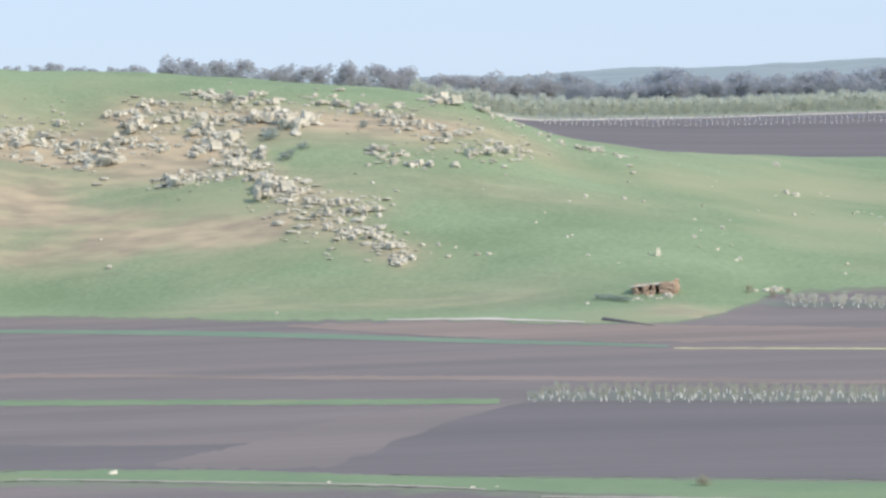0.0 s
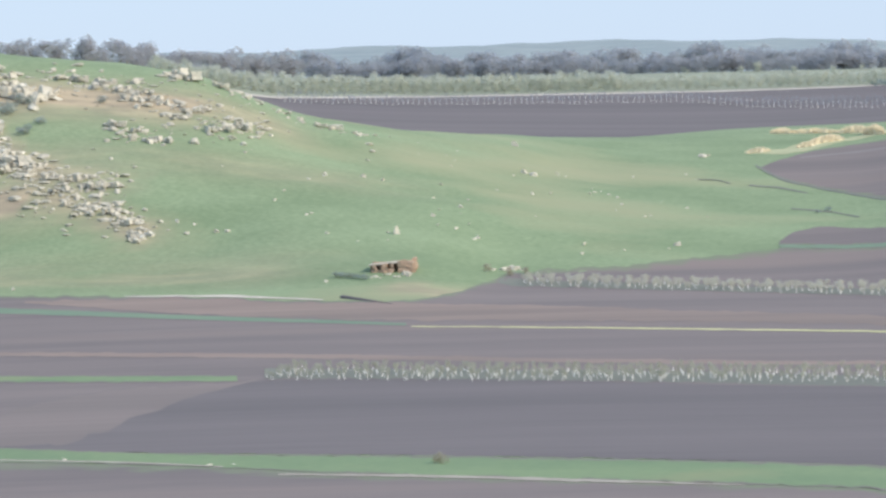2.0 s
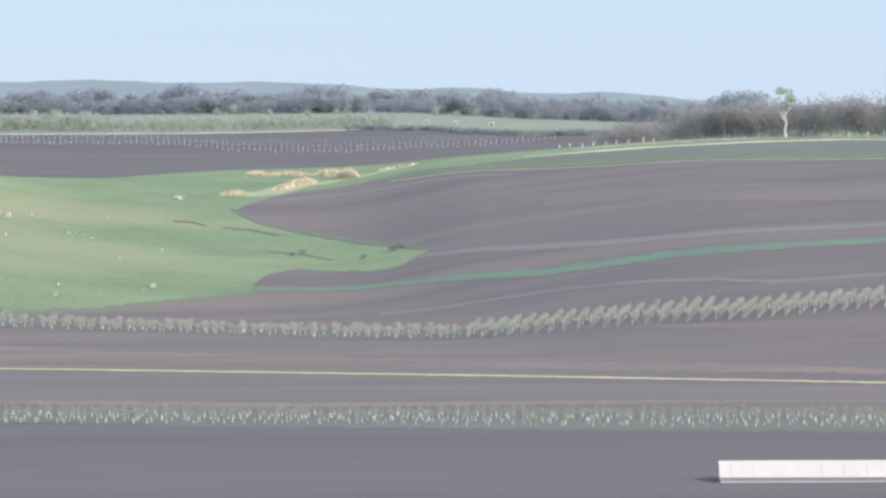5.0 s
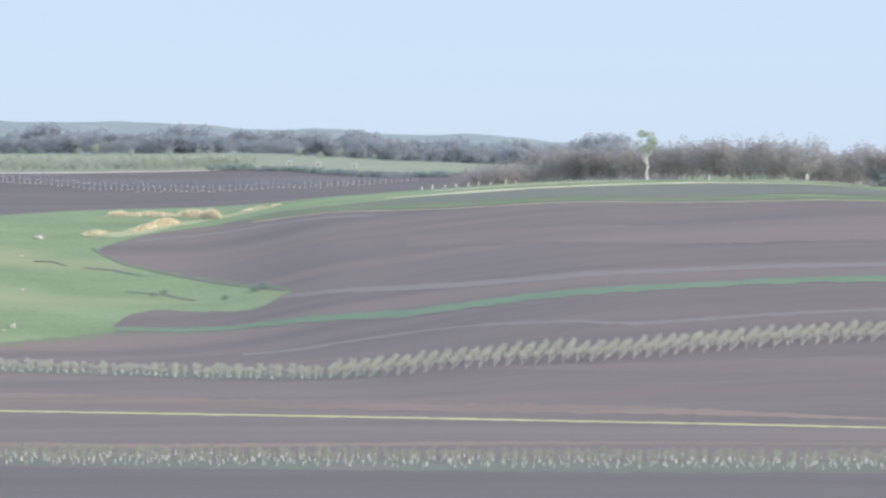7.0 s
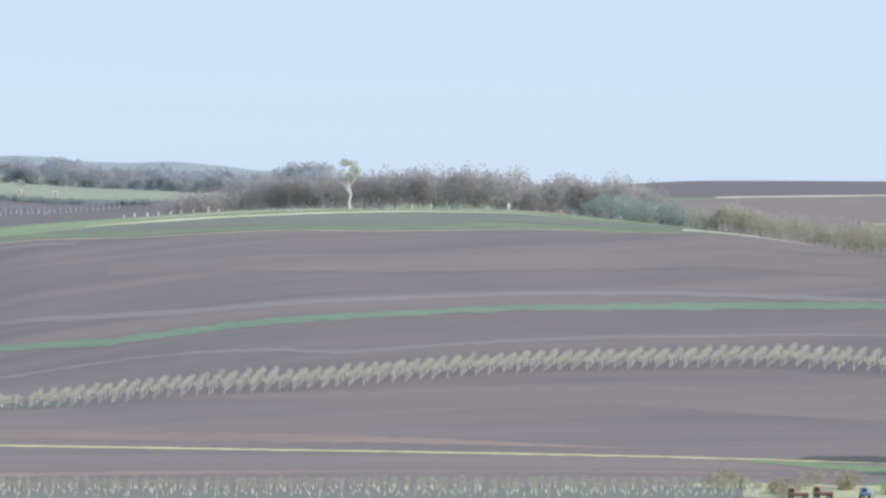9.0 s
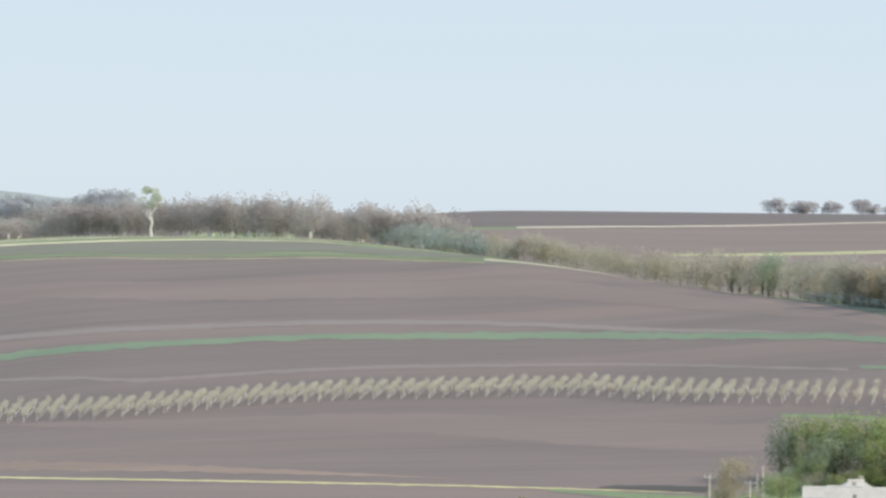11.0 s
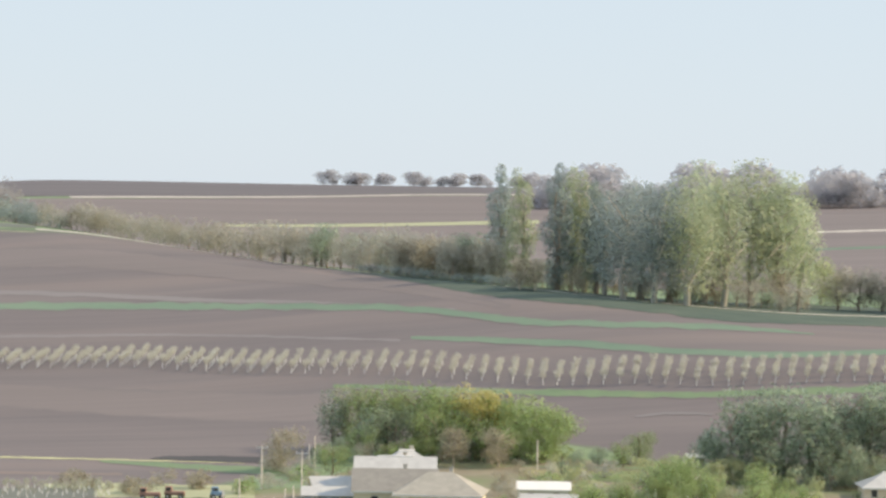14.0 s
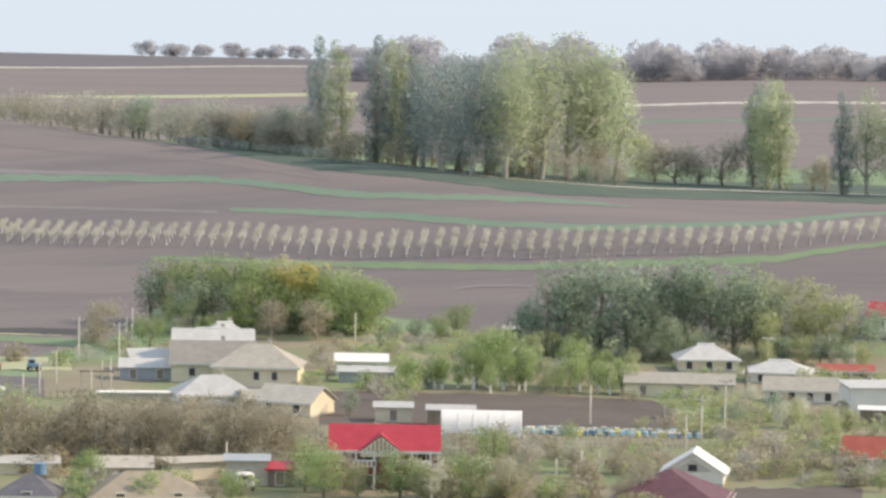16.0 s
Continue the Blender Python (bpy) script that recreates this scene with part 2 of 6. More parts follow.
SHEET = material("pale_roof_sheet", (0.72, 0.66, 0.63), (0.80, 0.74, 0.70), scale=0.25, rough=0.6, fine=6, stretch=(1, 0.3, 0.3))
PLASTER = material("cream_plaster", (0.71, 0.63, 0.48), (0.82, 0.74, 0.58), scale=0.6, bump=0.01)
PLASTER_WHITE = material("white_plaster", (0.76, 0.74, 0.69), (0.86, 0.84, 0.79), scale=0.6, bump=0.01)
SLATE = material("grey_asbestos_slate", (0.37, 0.35, 0.31), (0.47, 0.445, 0.395), scale=0.8, bump=0.02, fine=7, vary=0.15)
SLATE_LIGHT = material("light_grey_slate", (0.45, 0.45, 0.445), (0.57, 0.57, 0.56), scale=0.8, bump=0.02, rough=0.6, vary=0.06)
SLATE_DARK = material("dark_grey_slate", (0.26, 0.25, 0.235), (0.34, 0.325, 0.30), scale=0.8, bump=0.02, fine=7)
TAN_ROOF = material("tan_weathered_slate", (0.30, 0.26, 0.205), (0.385, 0.335, 0.27), scale=0.8, bump=0.02, fine=7)
BLUE_ROOF = material("dark_blue_grey_roof", (0.12, 0.12, 0.14), (0.165, 0.165, 0.19), scale=0.8, bump=0.02, fine=7)
SOIL_BROWN = material("dug_brown_garden_soil", (0.112, 0.094, 0.086), (0.155, 0.13, 0.118), scale=0.12, bump=0.1, fine=9)
RED_ROOF = material("red_painted_sheet_roof", (0.40, 0.04, 0.06), (0.50, 0.06, 0.085), scale=0.7, rough=0.5)
ORANGE_ROOF = material("red_orange_sheet_roof", (0.34, 0.085, 0.065), (0.44, 0.125, 0.09), scale=0.7, rough=0.55)
MAROON_ROOF = material("maroon_tile_roof", (0.13, 0.062, 0.078), (0.175, 0.088, 0.105), scale=0.9, rough=0.6)
BRICK = material("brown_brick", (0.22, 0.10, 0.075), (0.31, 0.16, 0.12), scale=1.2, bump=0.01)
GLASS_DARK = material("dark_window_glass", (0.04, 0.045, 0.05), (0.07, 0.075, 0.08), scale=1.0, rough=0.12, spec=0.5)
FRAME = material("white_window_frame", (0.7, 0.68, 0.62), (0.8, 0.78, 0.72), scale=2.0, rough=0.5)
CONCRETE = material("weathered_concrete", (0.50, 0.46, 0.40), (0.65, 0.60, 0.53), scale=1.2, bump=0.01)
WOOD = material("grey_weathered_wood", (0.22, 0.18, 0.14), (0.34, 0.29, 0.23), scale=1.5, stretch=(1, 1, 0.2), bump=0.02)
BLUE = material("blue_paint", (0.15, 0.25, 0.38), (0.21, 0.33, 0.47), scale=1.5, rough=0.5)
BLUE_GREY = material("blue_grey_paint", (0.36, 0.40, 0.44), (0.44, 0.48, 0.52), scale=0.8, rough=0.7)
BLUE_PALE = material("pale_blue_paint", (0.30, 0.52, 0.66), (0.40, 0.62, 0.74), scale=1.5, rough=0.5)
YELLOW = material("yellow_paint", (0.62, 0.60, 0.18), (0.74, 0.72, 0.28), scale=1.5, rough=0.5)
RUST = material("rusty_red_metal", (0.30, 0.17, 0.135), (0.39, 0.235, 0.19), scale=1.5, rough=0.7)
METAL = material("galvanised_metal", (0.5, 0.51, 0.52), (0.62, 0.63, 0.64), scale=1.5, rough=0.45, metal=0.6)
BLACK = material("black_rubber", (0.03, 0.03, 0.03), (0.05, 0.05, 0.05), scale=3.0, rough=0.8)
gn, gl = GRASS.node_tree.nodes, GRASS.node_tree.links
att, wob, mul, dmix = gn.new("ShaderNodeAttribute"), gn.new("ShaderNodeTexNoise"), gn.new("ShaderNodeMath"), gn.new("ShaderNodeMix")
att.attribute_name = "dryness"
gtc, gmp = gn.new("ShaderNodeTexCoord"), gn.new("ShaderNodeMapping")
gmp.inputs["Scale"].default_value = (0.02, 0.06, 0.06)
gl.new(gtc.outputs["Object"], gmp.inputs["Vector"])
gl.new(gmp.outputs["Vector"], wob.inputs["Vector"])
wob.inputs["Scale"].default_value, wob.inputs["Detail"].default_value = 1.0, 7
mul.operation, mul.use_clamp = "MULTIPLY", True
wmap = gn.new("ShaderNodeMapRange")
wmap.inputs["From Min"].default_value, wmap.inputs["From Max"].default_value, wmap.inputs["To Max"].default_value = 0.22, 0.52, 1.3
gl.new(wob.outputs["Fac"], wmap.inputs["Value"])
gl.new(att.outputs["Fac"], mul.inputs[0])
gl.new(wmap.outputs["Result"], mul.inputs[1])
dmix.data_type = "RGBA"
gl.new(mul.outputs[0], dmix.inputs["Factor"])
gl.new(gn["Principled BSDF"].inputs["Base Color"].links[0].from_socket, dmix.inputs["A"])
dmix2 = gn.new("ShaderNodeMix")
dmix2.data_type = "RGBA"
dmix2.inputs["A"].default_value, dmix2.inputs["B"].default_value = (0.31, 0.27, 0.205, 1), (0.46, 0.385, 0.275, 1)
wob2 = gn.new("ShaderNodeTexNoise")
wob2.inputs["Scale"].default_value, wob2.inputs["Detail"].default_value = 3.5, 8
gl.new(gmp.outputs["Vector"], wob2.inputs["Vector"])
wmap2 = gn.new("ShaderNodeMapRange")
wmap2.inputs["From Min"].default_value, wmap2.inputs["From Max"].default_value = 0.38, 0.62
gl.new(wob2.outputs["Fac"], wmap2.inputs["Value"])
gl.new(wmap2.outputs["Result"], dmix2.inputs["Factor"])
gl.new(dmix2.outputs["Result"], dmix.inputs["B"])
gl.new(dmix.outputs["Result"], gn["Principled BSDF"].inputs["Base Color"])
# the blue-grey is distance haze, put into the colour of the hills
HILL_HAZE = material("hazy_wooded_hill", (0.235, 0.295, 0.325), (0.305, 0.36, 0.385), scale=0.012, fine=9)


# ---- building helpers ----
def spot(az, d, lift=0.0):
    """A place on the ground by azimuth and distance from the viewpoint."""
    a = radians(az)
    return Vector((d * math.sin(a), d * math.cos(a), float(height(az, d)) + lift))


def mesh_of(name, verts, faces, mats, smooth=False, slots=None):
    me = bpy.data.meshes.new(name)
    me.from_pydata([tuple(v) for v in verts], [], faces)
    for m in mats if isinstance(mats, (list, tuple)) else (mats,):
        me.materials.append(m)
    if slots is not None:
        me.polygons.foreach_set("material_index", slots)
    if smooth:
        me.polygons.foreach_set("use_smooth", [True] * len(me.polygons))
    me.update()
    return me


def from_bm(name, bm, mat, smooth=False):
    me = bpy.data.meshes.new(name)
    bm.to_mesh(me)
    bm.free()
    me.materials.append(mat)
    if smooth:
        me.polygons.foreach_set("use_smooth", [True] * len(me.polygons))
    return me


def part(name, data, parent, label="", m=None):
    ob = new(name, data)
    ob.parent = parent
    if m is not None:
        ob.matrix_basis = m
    return tagged(ob, label)


def thing(name, label, category, group="", m=None):
    ob = new(name)
    ob.empty_display_size = 0.5
    if m is not None:
        ob.matrix_basis = m
    return tagged(ob, label, category, group)


def box(bm, x0, x1, y0, y1, z0, z1, bevel=0.0):
    r = bmesh.ops.create_cube(bm, size=1, matrix=Matrix.LocRotScale(((x0 + x1) / 2, (y0 + y1) / 2, (z0 + z1) / 2), None, (x1 - x0, y1 - y0, z1 - z0)))
    if bevel:
        edges = list({e for v in r["verts"] for e in v.link_edges})
        bmesh.ops.bevel(bm, geom=edges, offset=bevel, segments=1, affect="EDGES")


def box_mesh(name, mat, *dims, bevel=0.0):
    bm = bmesh.new()
    box(bm, *dims, bevel=bevel)
    return from_bm(name, bm, mat)


def rod(verts, faces, a, b, r0, r1, sides=6):
    """A tapered round bar from a to b, added to lists."""
    a, b = Vector(a), Vector(b)
    q = (b - a).to_track_quat("Z", "Y")
    k = len(verts)
    for p, r in ((a, r0), (b, r1)):
        for i in range(sides):
            t = 2 * math.pi * i / sides
            verts.append(p + q @ Vector((r * math.cos(t), r * math.sin(t), 0)))
    for i in range(sides):
        j = (i + 1) % sides
        faces.append((k + i, k + j, k + sides + j, k + sides + i))
    faces.append(tuple(k + sides + i for i in range(sides)))


# ---- the ground: one sheet to the horizon ----
def relief(az, d):
    """Fine unevenness of the rough pasture on the rocky hill."""
    w = 0.0
    if -34 < az < -6:
        x, y = d * math.sin(radians(az)), d * math.cos(radians(az))
        edge = max(0.0, min(1.0, (d - float(foot_d(az)) - 15) / 40)) * max(0.0, min(1.0, (-7 - az) / 4)) * max(0.0, min(1.0, (1150 - d) / 60))
        w = edge * (1.1 * noise.noise((x / 38, y / 22, 3.1)) + 0.45 * noise.noise((x / 13, y / 8, 7.7)))
    return w


AZ = list(np.arange(-34, 34.01, 0.33)) + list(np.arange(40, 320, 8.0))
DIST = [3, 20, 60, 120, 180, 240, 290] + list(np.arange(320, 1200, 9.0)) + list(np.arange(1200, 2000, 25.0)) + [2060, 2140, 2250, 2400, 2700, 3000, 3300, 3600, 3900, 4200, 4500, 4700]
verts, faces = [(0, 0, 45.4)], []
for a in AZ:
    aa = a if a <= 34 else (34 if a < 180 else -34)
    zs = height(aa, np.array(DIST, float))
    for d, z in zip(DIST, zs):
        verts.append((d * math.sin(radians(a)), d * math.cos(radians(a)), float(z) + relief(a, d)))
nd = len(DIST)
for i in range(len(AZ)):
    j = (i + 1) % len(AZ)
    faces.append((0, 1 + i * nd, 1 + j * nd))
    for k in range(nd - 1):
        faces.append((1 + i * nd + k, 1 + i * nd + k + 1, 1 + j * nd + k + 1, 1 + j * nd + k))


def dryness(az, d):
    """Where the turf of the hill is dry and stony: 0 to 1."""
    w = 0.0
    for a0, d0, a1, d1, sa, sd, k in ((-30, 962, -25.6, 902, 0.8, 15, 1.5), (-25.6, 902, -23.6, 874, 0.3, 14, 1.4), (-23.6, 874, -21.3, 854, 0.4, 9, 1.2), (-24, 858, -20.6, 846, 0.8, 6, 0.5), (-29, 964, -22.6, 924, 0.9, 22, 1.1), (-23.6, 956, -18.2, 926, 0.9, 15, 1.0), (-18.0, 930, -16.6, 926, 0.8, 16, 0.5),
                                      (-22.6, 940, -20.6, 876, 0.5, 13, 0.75), (-20.8, 872, -19.3, 860, 0.5, 10, 0.7), (-20.8, 862, -18.9, 822, 0.4, 9, 0.8), (-28, 892, -24.5, 872, 1.0, 8, 0.7), (-20, 884, -15, 868, 1.2, 14, 0.3), (-22, 800, -17, 770, 1.6, 16, 0.35), (-14, 730, -13.4, 718, 0.5, 10, 0.6)):
        u = max(0.0, min(1.0, (az - a0) / (a1 - a0)))
        dd = d0 + (d1 - d0) * u
        da = max(a0 - az, az - a1, 0.0)
        w = max(w, k * math.exp(-((d - dd) / sd) ** 2 - (da / sa) ** 2))
    return w


ground = new("ground", mesh_of("ground", verts, faces, GRASS, smooth=True))
dry = ground.data.attributes.new("dryness", "FLOAT", "POINT")
dry.data.foreach_set("value", [0.0] + [dryness(a, d) for a in AZ for d in DIST])
tagged(ground, "green pasture land with dry patches, valley and slopes", "ground", kind="structure")


def field(name, lower, upper, mat, label, lift=0.12, step=0.12, az0=None, az1=None, category="field", wobble=0.0):
    """A strip of land between two lines (azimuth, distance), laid over the ground."""
    lo, up = knots(lower), knots(upper)
    lift = 0.02 + 0.35 * lift
    a0 = max(lower[0][0], upper[0][0]) if az0 is None else az0
    a1 = min(lower[-1][0], upper[-1][0]) if az1 is None else az1
    n = max(2, int((a1 - a0) / step) + 1)
    widest = max(float(up(a)) - float(lo(a)) for a in np.linspace(a0, a1, 12))
    rows = max(2, min(60, int(widest / 8) + 1))
    verts, faces, uvs = [], [], []
    for i in range(n + 1):
        a = a0 + (a1 - a0) * i / n
        d0, d1 = float(lo(a)), float(up(a))
        slack = min(wobble or 1.0, 0.3 * (d1 - d0))
        d0 += slack * (noise.noise((a * 3, d0 * 0.01, 1.0)) + 0.6 * noise.noise((a * 11, d0 * 0.01, 2.0)))
        d1 += slack * (noise.noise((a * 3, d1 * 0.01, 5.0)) + 0.6 * noise.noise((a * 11, d1 * 0.01, 6.0)))
        ds = np.linspace(d0, d1, rows + 1)
        zs = height(a, ds)
        for d, z in zip(ds, zs):
            verts.append((d * math.sin(radians(a)), d * math.cos(radians(a)), float(z) + lift + relief(a, d)))
            uvs.append((radians(a) * 700, d))
    for i in range(n):
        for k in range(rows):
            p, q = i * (rows + 1) + k, (i + 1) * (rows + 1) + k
            faces.append((p, q, q + 1, p + 1))
    me = mesh_of(name, verts, faces, mat, smooth=True)
    weeds = me.attributes.new("weeds", "FLOAT", "POINT")
    reach = 3 if rows > 10 else 1
    weeds.data.foreach_set("value", [max(0.0, 1 - min(k, rows - k) / reach) for _ in range(n + 1) for k in range(rows + 1)])
    uv = me.uv_layers.new(name="UVMap")
    for loop in me.loops:
        uv.data[loop.index].uv = uvs[loop.vertex_index]
    return tagged(new(name, me), label, category, kind="structure")


# ---- ploughed land ----
HILL_BASE = [(-32, 835), (-26.2, 825), (-23.7, 795), (-21.1, 763), (-18.5, 746), (-16, 715), (-14.1, 704), (-13.3, 720), (-12.6, 752), (-12, 775), (-10.2, 781), (-9.2, 790), (-7.3, 809), (-7.2, 812)]
GRASS_TOP = [(-32, 455), (-26.3, 446), (-22.2, 434), (-18.3, 416), (-14, 405), (-10, 397), (-3.5, 381), (-0.4, 366), (4, 345), (8, 330)]
GRASS_BOT = [(-32, 440), (-26.3, 432), (-22.2, 416), (-18.3, 402), (-15, 388), (-10.2, 375), (-6.1, 366), (-3, 352), (0, 335), (8, 320)]
EDGE_TOP = [(-4.1, 1050), (-3.4, 1039), (-1.85, 1018), (0.7, 996), (2.5, 988), (5.8, 948), (8.4, 912), (9.9, 885), (12.9, 829), (14.4, 786), (15.7, 742), (16.9, 716), (18.9, 694), (22, 680), (24.5, 694), (32, 698)]
field("field_valley", GRASS_TOP, HILL_BASE, SOIL, "bare grey-brown ploughed soil on the valley floor", az0=-32, az1=-7.3, lift=0.10, wobble=5)
SLOPE_LOW = [(-7.3, 389), (-3.5, 381), (-0.4, 366), (4, 345), (8, 430), (9, 455), (10.5, 490), (12.5, 525), (14, 560), (18, 560), (20, 545), (32, 545)]
field("field_slope_foot", SLOPE_LOW, [(-7.3, 811), (-4.1, 795)], SOIL, "bare ploughed soil below a green strip", lift=0.10, az1=-4.1)
field("field_slope", SLOPE_LOW, EDGE_TOP, SOIL, "bare ploughed slope above the village", lift=0.10, az0=-4.1)
field("field_gully", [(-7.6, 977), (-7.3, 957), (-6.9, 942), (-6.1, 920), (-4.9, 880), (-4.1, 848)], [(-7.6, 979), (-7.3, 996), (-6.5, 1023), (-5.4, 1039), (-4.4, 1052), (-4.1, 1050)], SOIL, "bare ploughed soil beside a grassy gully", lift=0.10, step=0.1)
field("field_gully_foot", [(-7.3, 816), (-4.4, 798), (-4.1, 796)], [(-7.3, 820), (-7.0, 838), (-6.5, 846), (-5.6, 836), (-4.8, 828), (-4.4, 838), (-4.1, 850)], SOIL, "dark ploughed soil below a gully", lift=0.14, step=0.1, wobble=2)
field("field_red_band", [(-32, 640), (-26.2, 617), (-21.1, 585), (-16, 560), (-10.2, 536), (-5.7, 526), (6, 530), (10, 528)], [(-32, 652), (-26.2, 630), (-21.1, 596), (-16, 572), (-10.2, 546), (-5.7, 535), (6, 537), (10, 533)], SOIL_RED, "reddish strip of bare soil", lift=0.18, wobble=2)
field("field_red_wedge", [(-23.5, 442), (-20.5, 432), (-19.3, 455), (-18.4, 485), (-17.2, 512), (-16.8, 522)], [(-23.5, 446), (-22, 466), (-20.5, 498), (-19, 514), (-17.2, 517), (-16.8, 524)], SOIL_WARM, "patch of warm brown bare soil", lift=0.18, wobble=6)
field("field_foot_red", [(-21, 740), (-18, 684), (-14.1, 648), (-10, 632), (-5, 612), (2, 590), (8, 570)], [(-21, 745), (-18.5, 742), (-16, 711), (-14.1, 700), (-12, 690), (-9, 662), (-5, 636), (2, 604), (6, 581), (8, 570.4)], SOIL_RED, "reddish bare soil at the foot of the slope", lift=0.18, wobble=5)
field("strip_verge", [(-32, 815), (-26.2, 758), (-22.1, 712), (-18, 667), (-14.1, 634)], [(-32, 832), (-26.2, 774), (-22.1, 733), (-18, 682), (-14.1, 641)], STRIP, "narrow green grass strip below the hill", lift=0.2)
field("strip_green_left", [(-32, 575), (-26.3, 552), (-22.2, 535), (-19.1, 523), (-17.2, 519)], [(-32, 588), (-26.3, 567), (-22.2, 548), (-19.1, 536), (-17, 530)], VERGE, "narrow green strip between ploughed fields", lift=0.2, wobble=2)
field("strip_yellow", [(-14, 629.5), (-5.7, 595), (2.3, 572.5), (10.6, 551), (12.2, 547)], [(-14, 633), (-5.7, 600.2), (2.3, 576.2), (10.6, 553), (12.2, 548)], YELLOW_GRASS, "thin pale yellow-green grass bank", lift=0.22)
field("strip_green_bed", [(9.6, 550), (10.5, 543), (12.4, 530), (13.6, 526)], [(9.6, 554), (10.5, 551), (12.4, 543), (13.6, 540)], VERGE, "green grass bank at the edge of the village", lift=0.26)
field("ditch_damp", [(10.5, 554.5), (11.4, 550.5), (12.6, 546.5)], [(10.5, 555.5), (10.9, 559), (11.6, 558), (12.6, 556)], DITCH_SHADE, "soil along a shallow ditch, shade painted into its dark colour", lift=0.3, wobble=1.0, category="ditch")
field("strip_dry_line", [(19.3, 580), (19.9, 580.5), (20.7, 579)], [(19.3, 581.5), (19.9, 583), (20.7, 580.5)], SOIL_PALE, "thin line of pale dry soil in the field", lift=0.3, wobble=1.0)
field("grass_near", GRASS_BOT, GRASS_TOP, VERGE, "green grass strip along a dirt track", lift=0.2, wobble=2)
field("field_near", [(-32, 330), (8, 300)], GRASS_BOT, SOIL, "ploughed field below a grass strip", lift=0.12)
field("track_near", [(-16.5, 389), (-14, 383), (-10.5, 374), (-8, 369)], [(-16.5, 390.4), (-14, 385.4), (-10.5, 376.4), (-8, 370)], WORN, "pale dirt track beside the grass", lift=0.28, category="track")
field("track_left", [(-26, 433), (-22, 417), (-19, 406), (-17.5, 399)], [(-26, 434.5), (-22, 418.5), (-19, 407.5), (-17.5, 400)], WORN, "pale dirt track at the field edge", lift=0.28, category="track")
field("strip_upper", [(-7.3, 809), (-4.4, 788), (-1.4, 758), (2.3, 752), (4.8, 753), (7.8, 749), (10.1, 743), (14.4, 714), (17.9, 667), (19.5, 658), (21, 653), (22.5, 652)],
      [(-7.3, 816), (-4.4, 798), (-1.4, 773), (2.3, 766), (4.8, 766), (7.8, 763), (10.1, 757), (14.4, 724), (17.9, 677), (19.5, 668), (21, 664), (22.5, 655)], STRIP, "long green crop strip across the ploughed slope", lift=0.22, wobble=2.5)
field("strip_second", [(15.2, 669), (17.9, 643), (20.3, 623), (22, 617), (24.5, 626), (27, 657), (32, 690)], [(15.2, 674), (17.9, 652), (20.3, 630), (22, 624), (24.5, 637), (27, 668), (32, 700)], STRIP, "green crop strip above the orchard", lift=0.22)
field("strip_third", [(13.8, 627), (17.9, 600), (21, 590), (22, 590), (24.7, 592), (27, 607), (32, 630)], [(13.8, 631), (17.9, 606), (21, 595), (22, 595), (24.7, 598), (27, 612), (32, 636)], VERGE, "green grass bank below the orchard", lift=0.22)
field("band_pale_lower", [(-5, 744), (-2.4, 738), (0.9, 715), (2.3, 704), (6.6, 708), (10, 705), (15, 668)], [(-5, 748), (-2.4, 742), (0.9, 720), (2.3, 709), (6.6, 713), (10, 709), (15, 671)], SOIL_PALE, "thin band of dry pale soil", lift=0.2, wobble=2)
field("band_pale_upper", [(-4.3, 835), (0.9, 787), (6.6, 780), (12, 745), (16, 700)], [(-4.3, 845), (0.9, 800), (6.6, 791), (12, 752), (16, 704)], SOIL_PALE, "band of dry pale soil on the slope", lift=0.2)
field("band_pale_top", [(-6.9, 1000), (-5, 1010), (-2.6, 985)], [(-6.9, 1004), (-5, 1017), (-2.6, 990)], SOIL_PALE, "thin band of dry pale soil", lift=0.2)
OLIVE_SOIL = material("weedy_soil", (0.165, 0.18, 0.165), (0.20, 0.215, 0.19), scale=0.05, coord="UV", stretch=(0.15, 1.8, 1), bump=0.06, fine=8)
field("orchard_bed_valley", [(-16.7, 524), (-10, 503), (-5.7, 490), (2, 481), (9.5, 489)], [(-16.7, 542), (-10, 522), (-5.7, 508), (2, 499), (9.5, 506)], OLIVE_SOIL, "weedy soil under the young orchard", lift=0.22, wobble=3)
field("orchard_bed_slope", [(-12.4, 748), (-8.6, 722), (-4.4, 690), (-2.5, 682)], [(-12.4, 762), (-8.6, 738), (-4.4, 706), (-2.5, 690)], OLIVE_SOIL, "weedy soil under the far end of the orchard", lift=0.24, wobble=3)
field("band_red_upper", [(-2, 895), (3, 845), (8, 825), (13, 768), (17, 695)], [(-2, 925), (3, 890), (8, 865), (13, 792), (17, 702)], SOIL_WARM, "warm brown band of bare soil on the slope", lift=0.2, wobble=3)
field("band_red_right", [(9, 884), (11, 853), (13, 812), (15, 745), (17, 700)], [(9, 897), (11, 867), (13, 826), (15, 760), (17, 711)], SOIL_WARM, "dry warm soil along the top of the field", lift=0.22, wobble=2)
field("band_warm_low", [(-3, 690), (2, 650), (7, 630), (12, 600), (16, 585)], [(-3, 700), (2, 660), (7, 655), (12, 632), (16, 610)], SOIL_WARM, "warm brown soil below the orchard", lift=0.16, wobble=1.5)
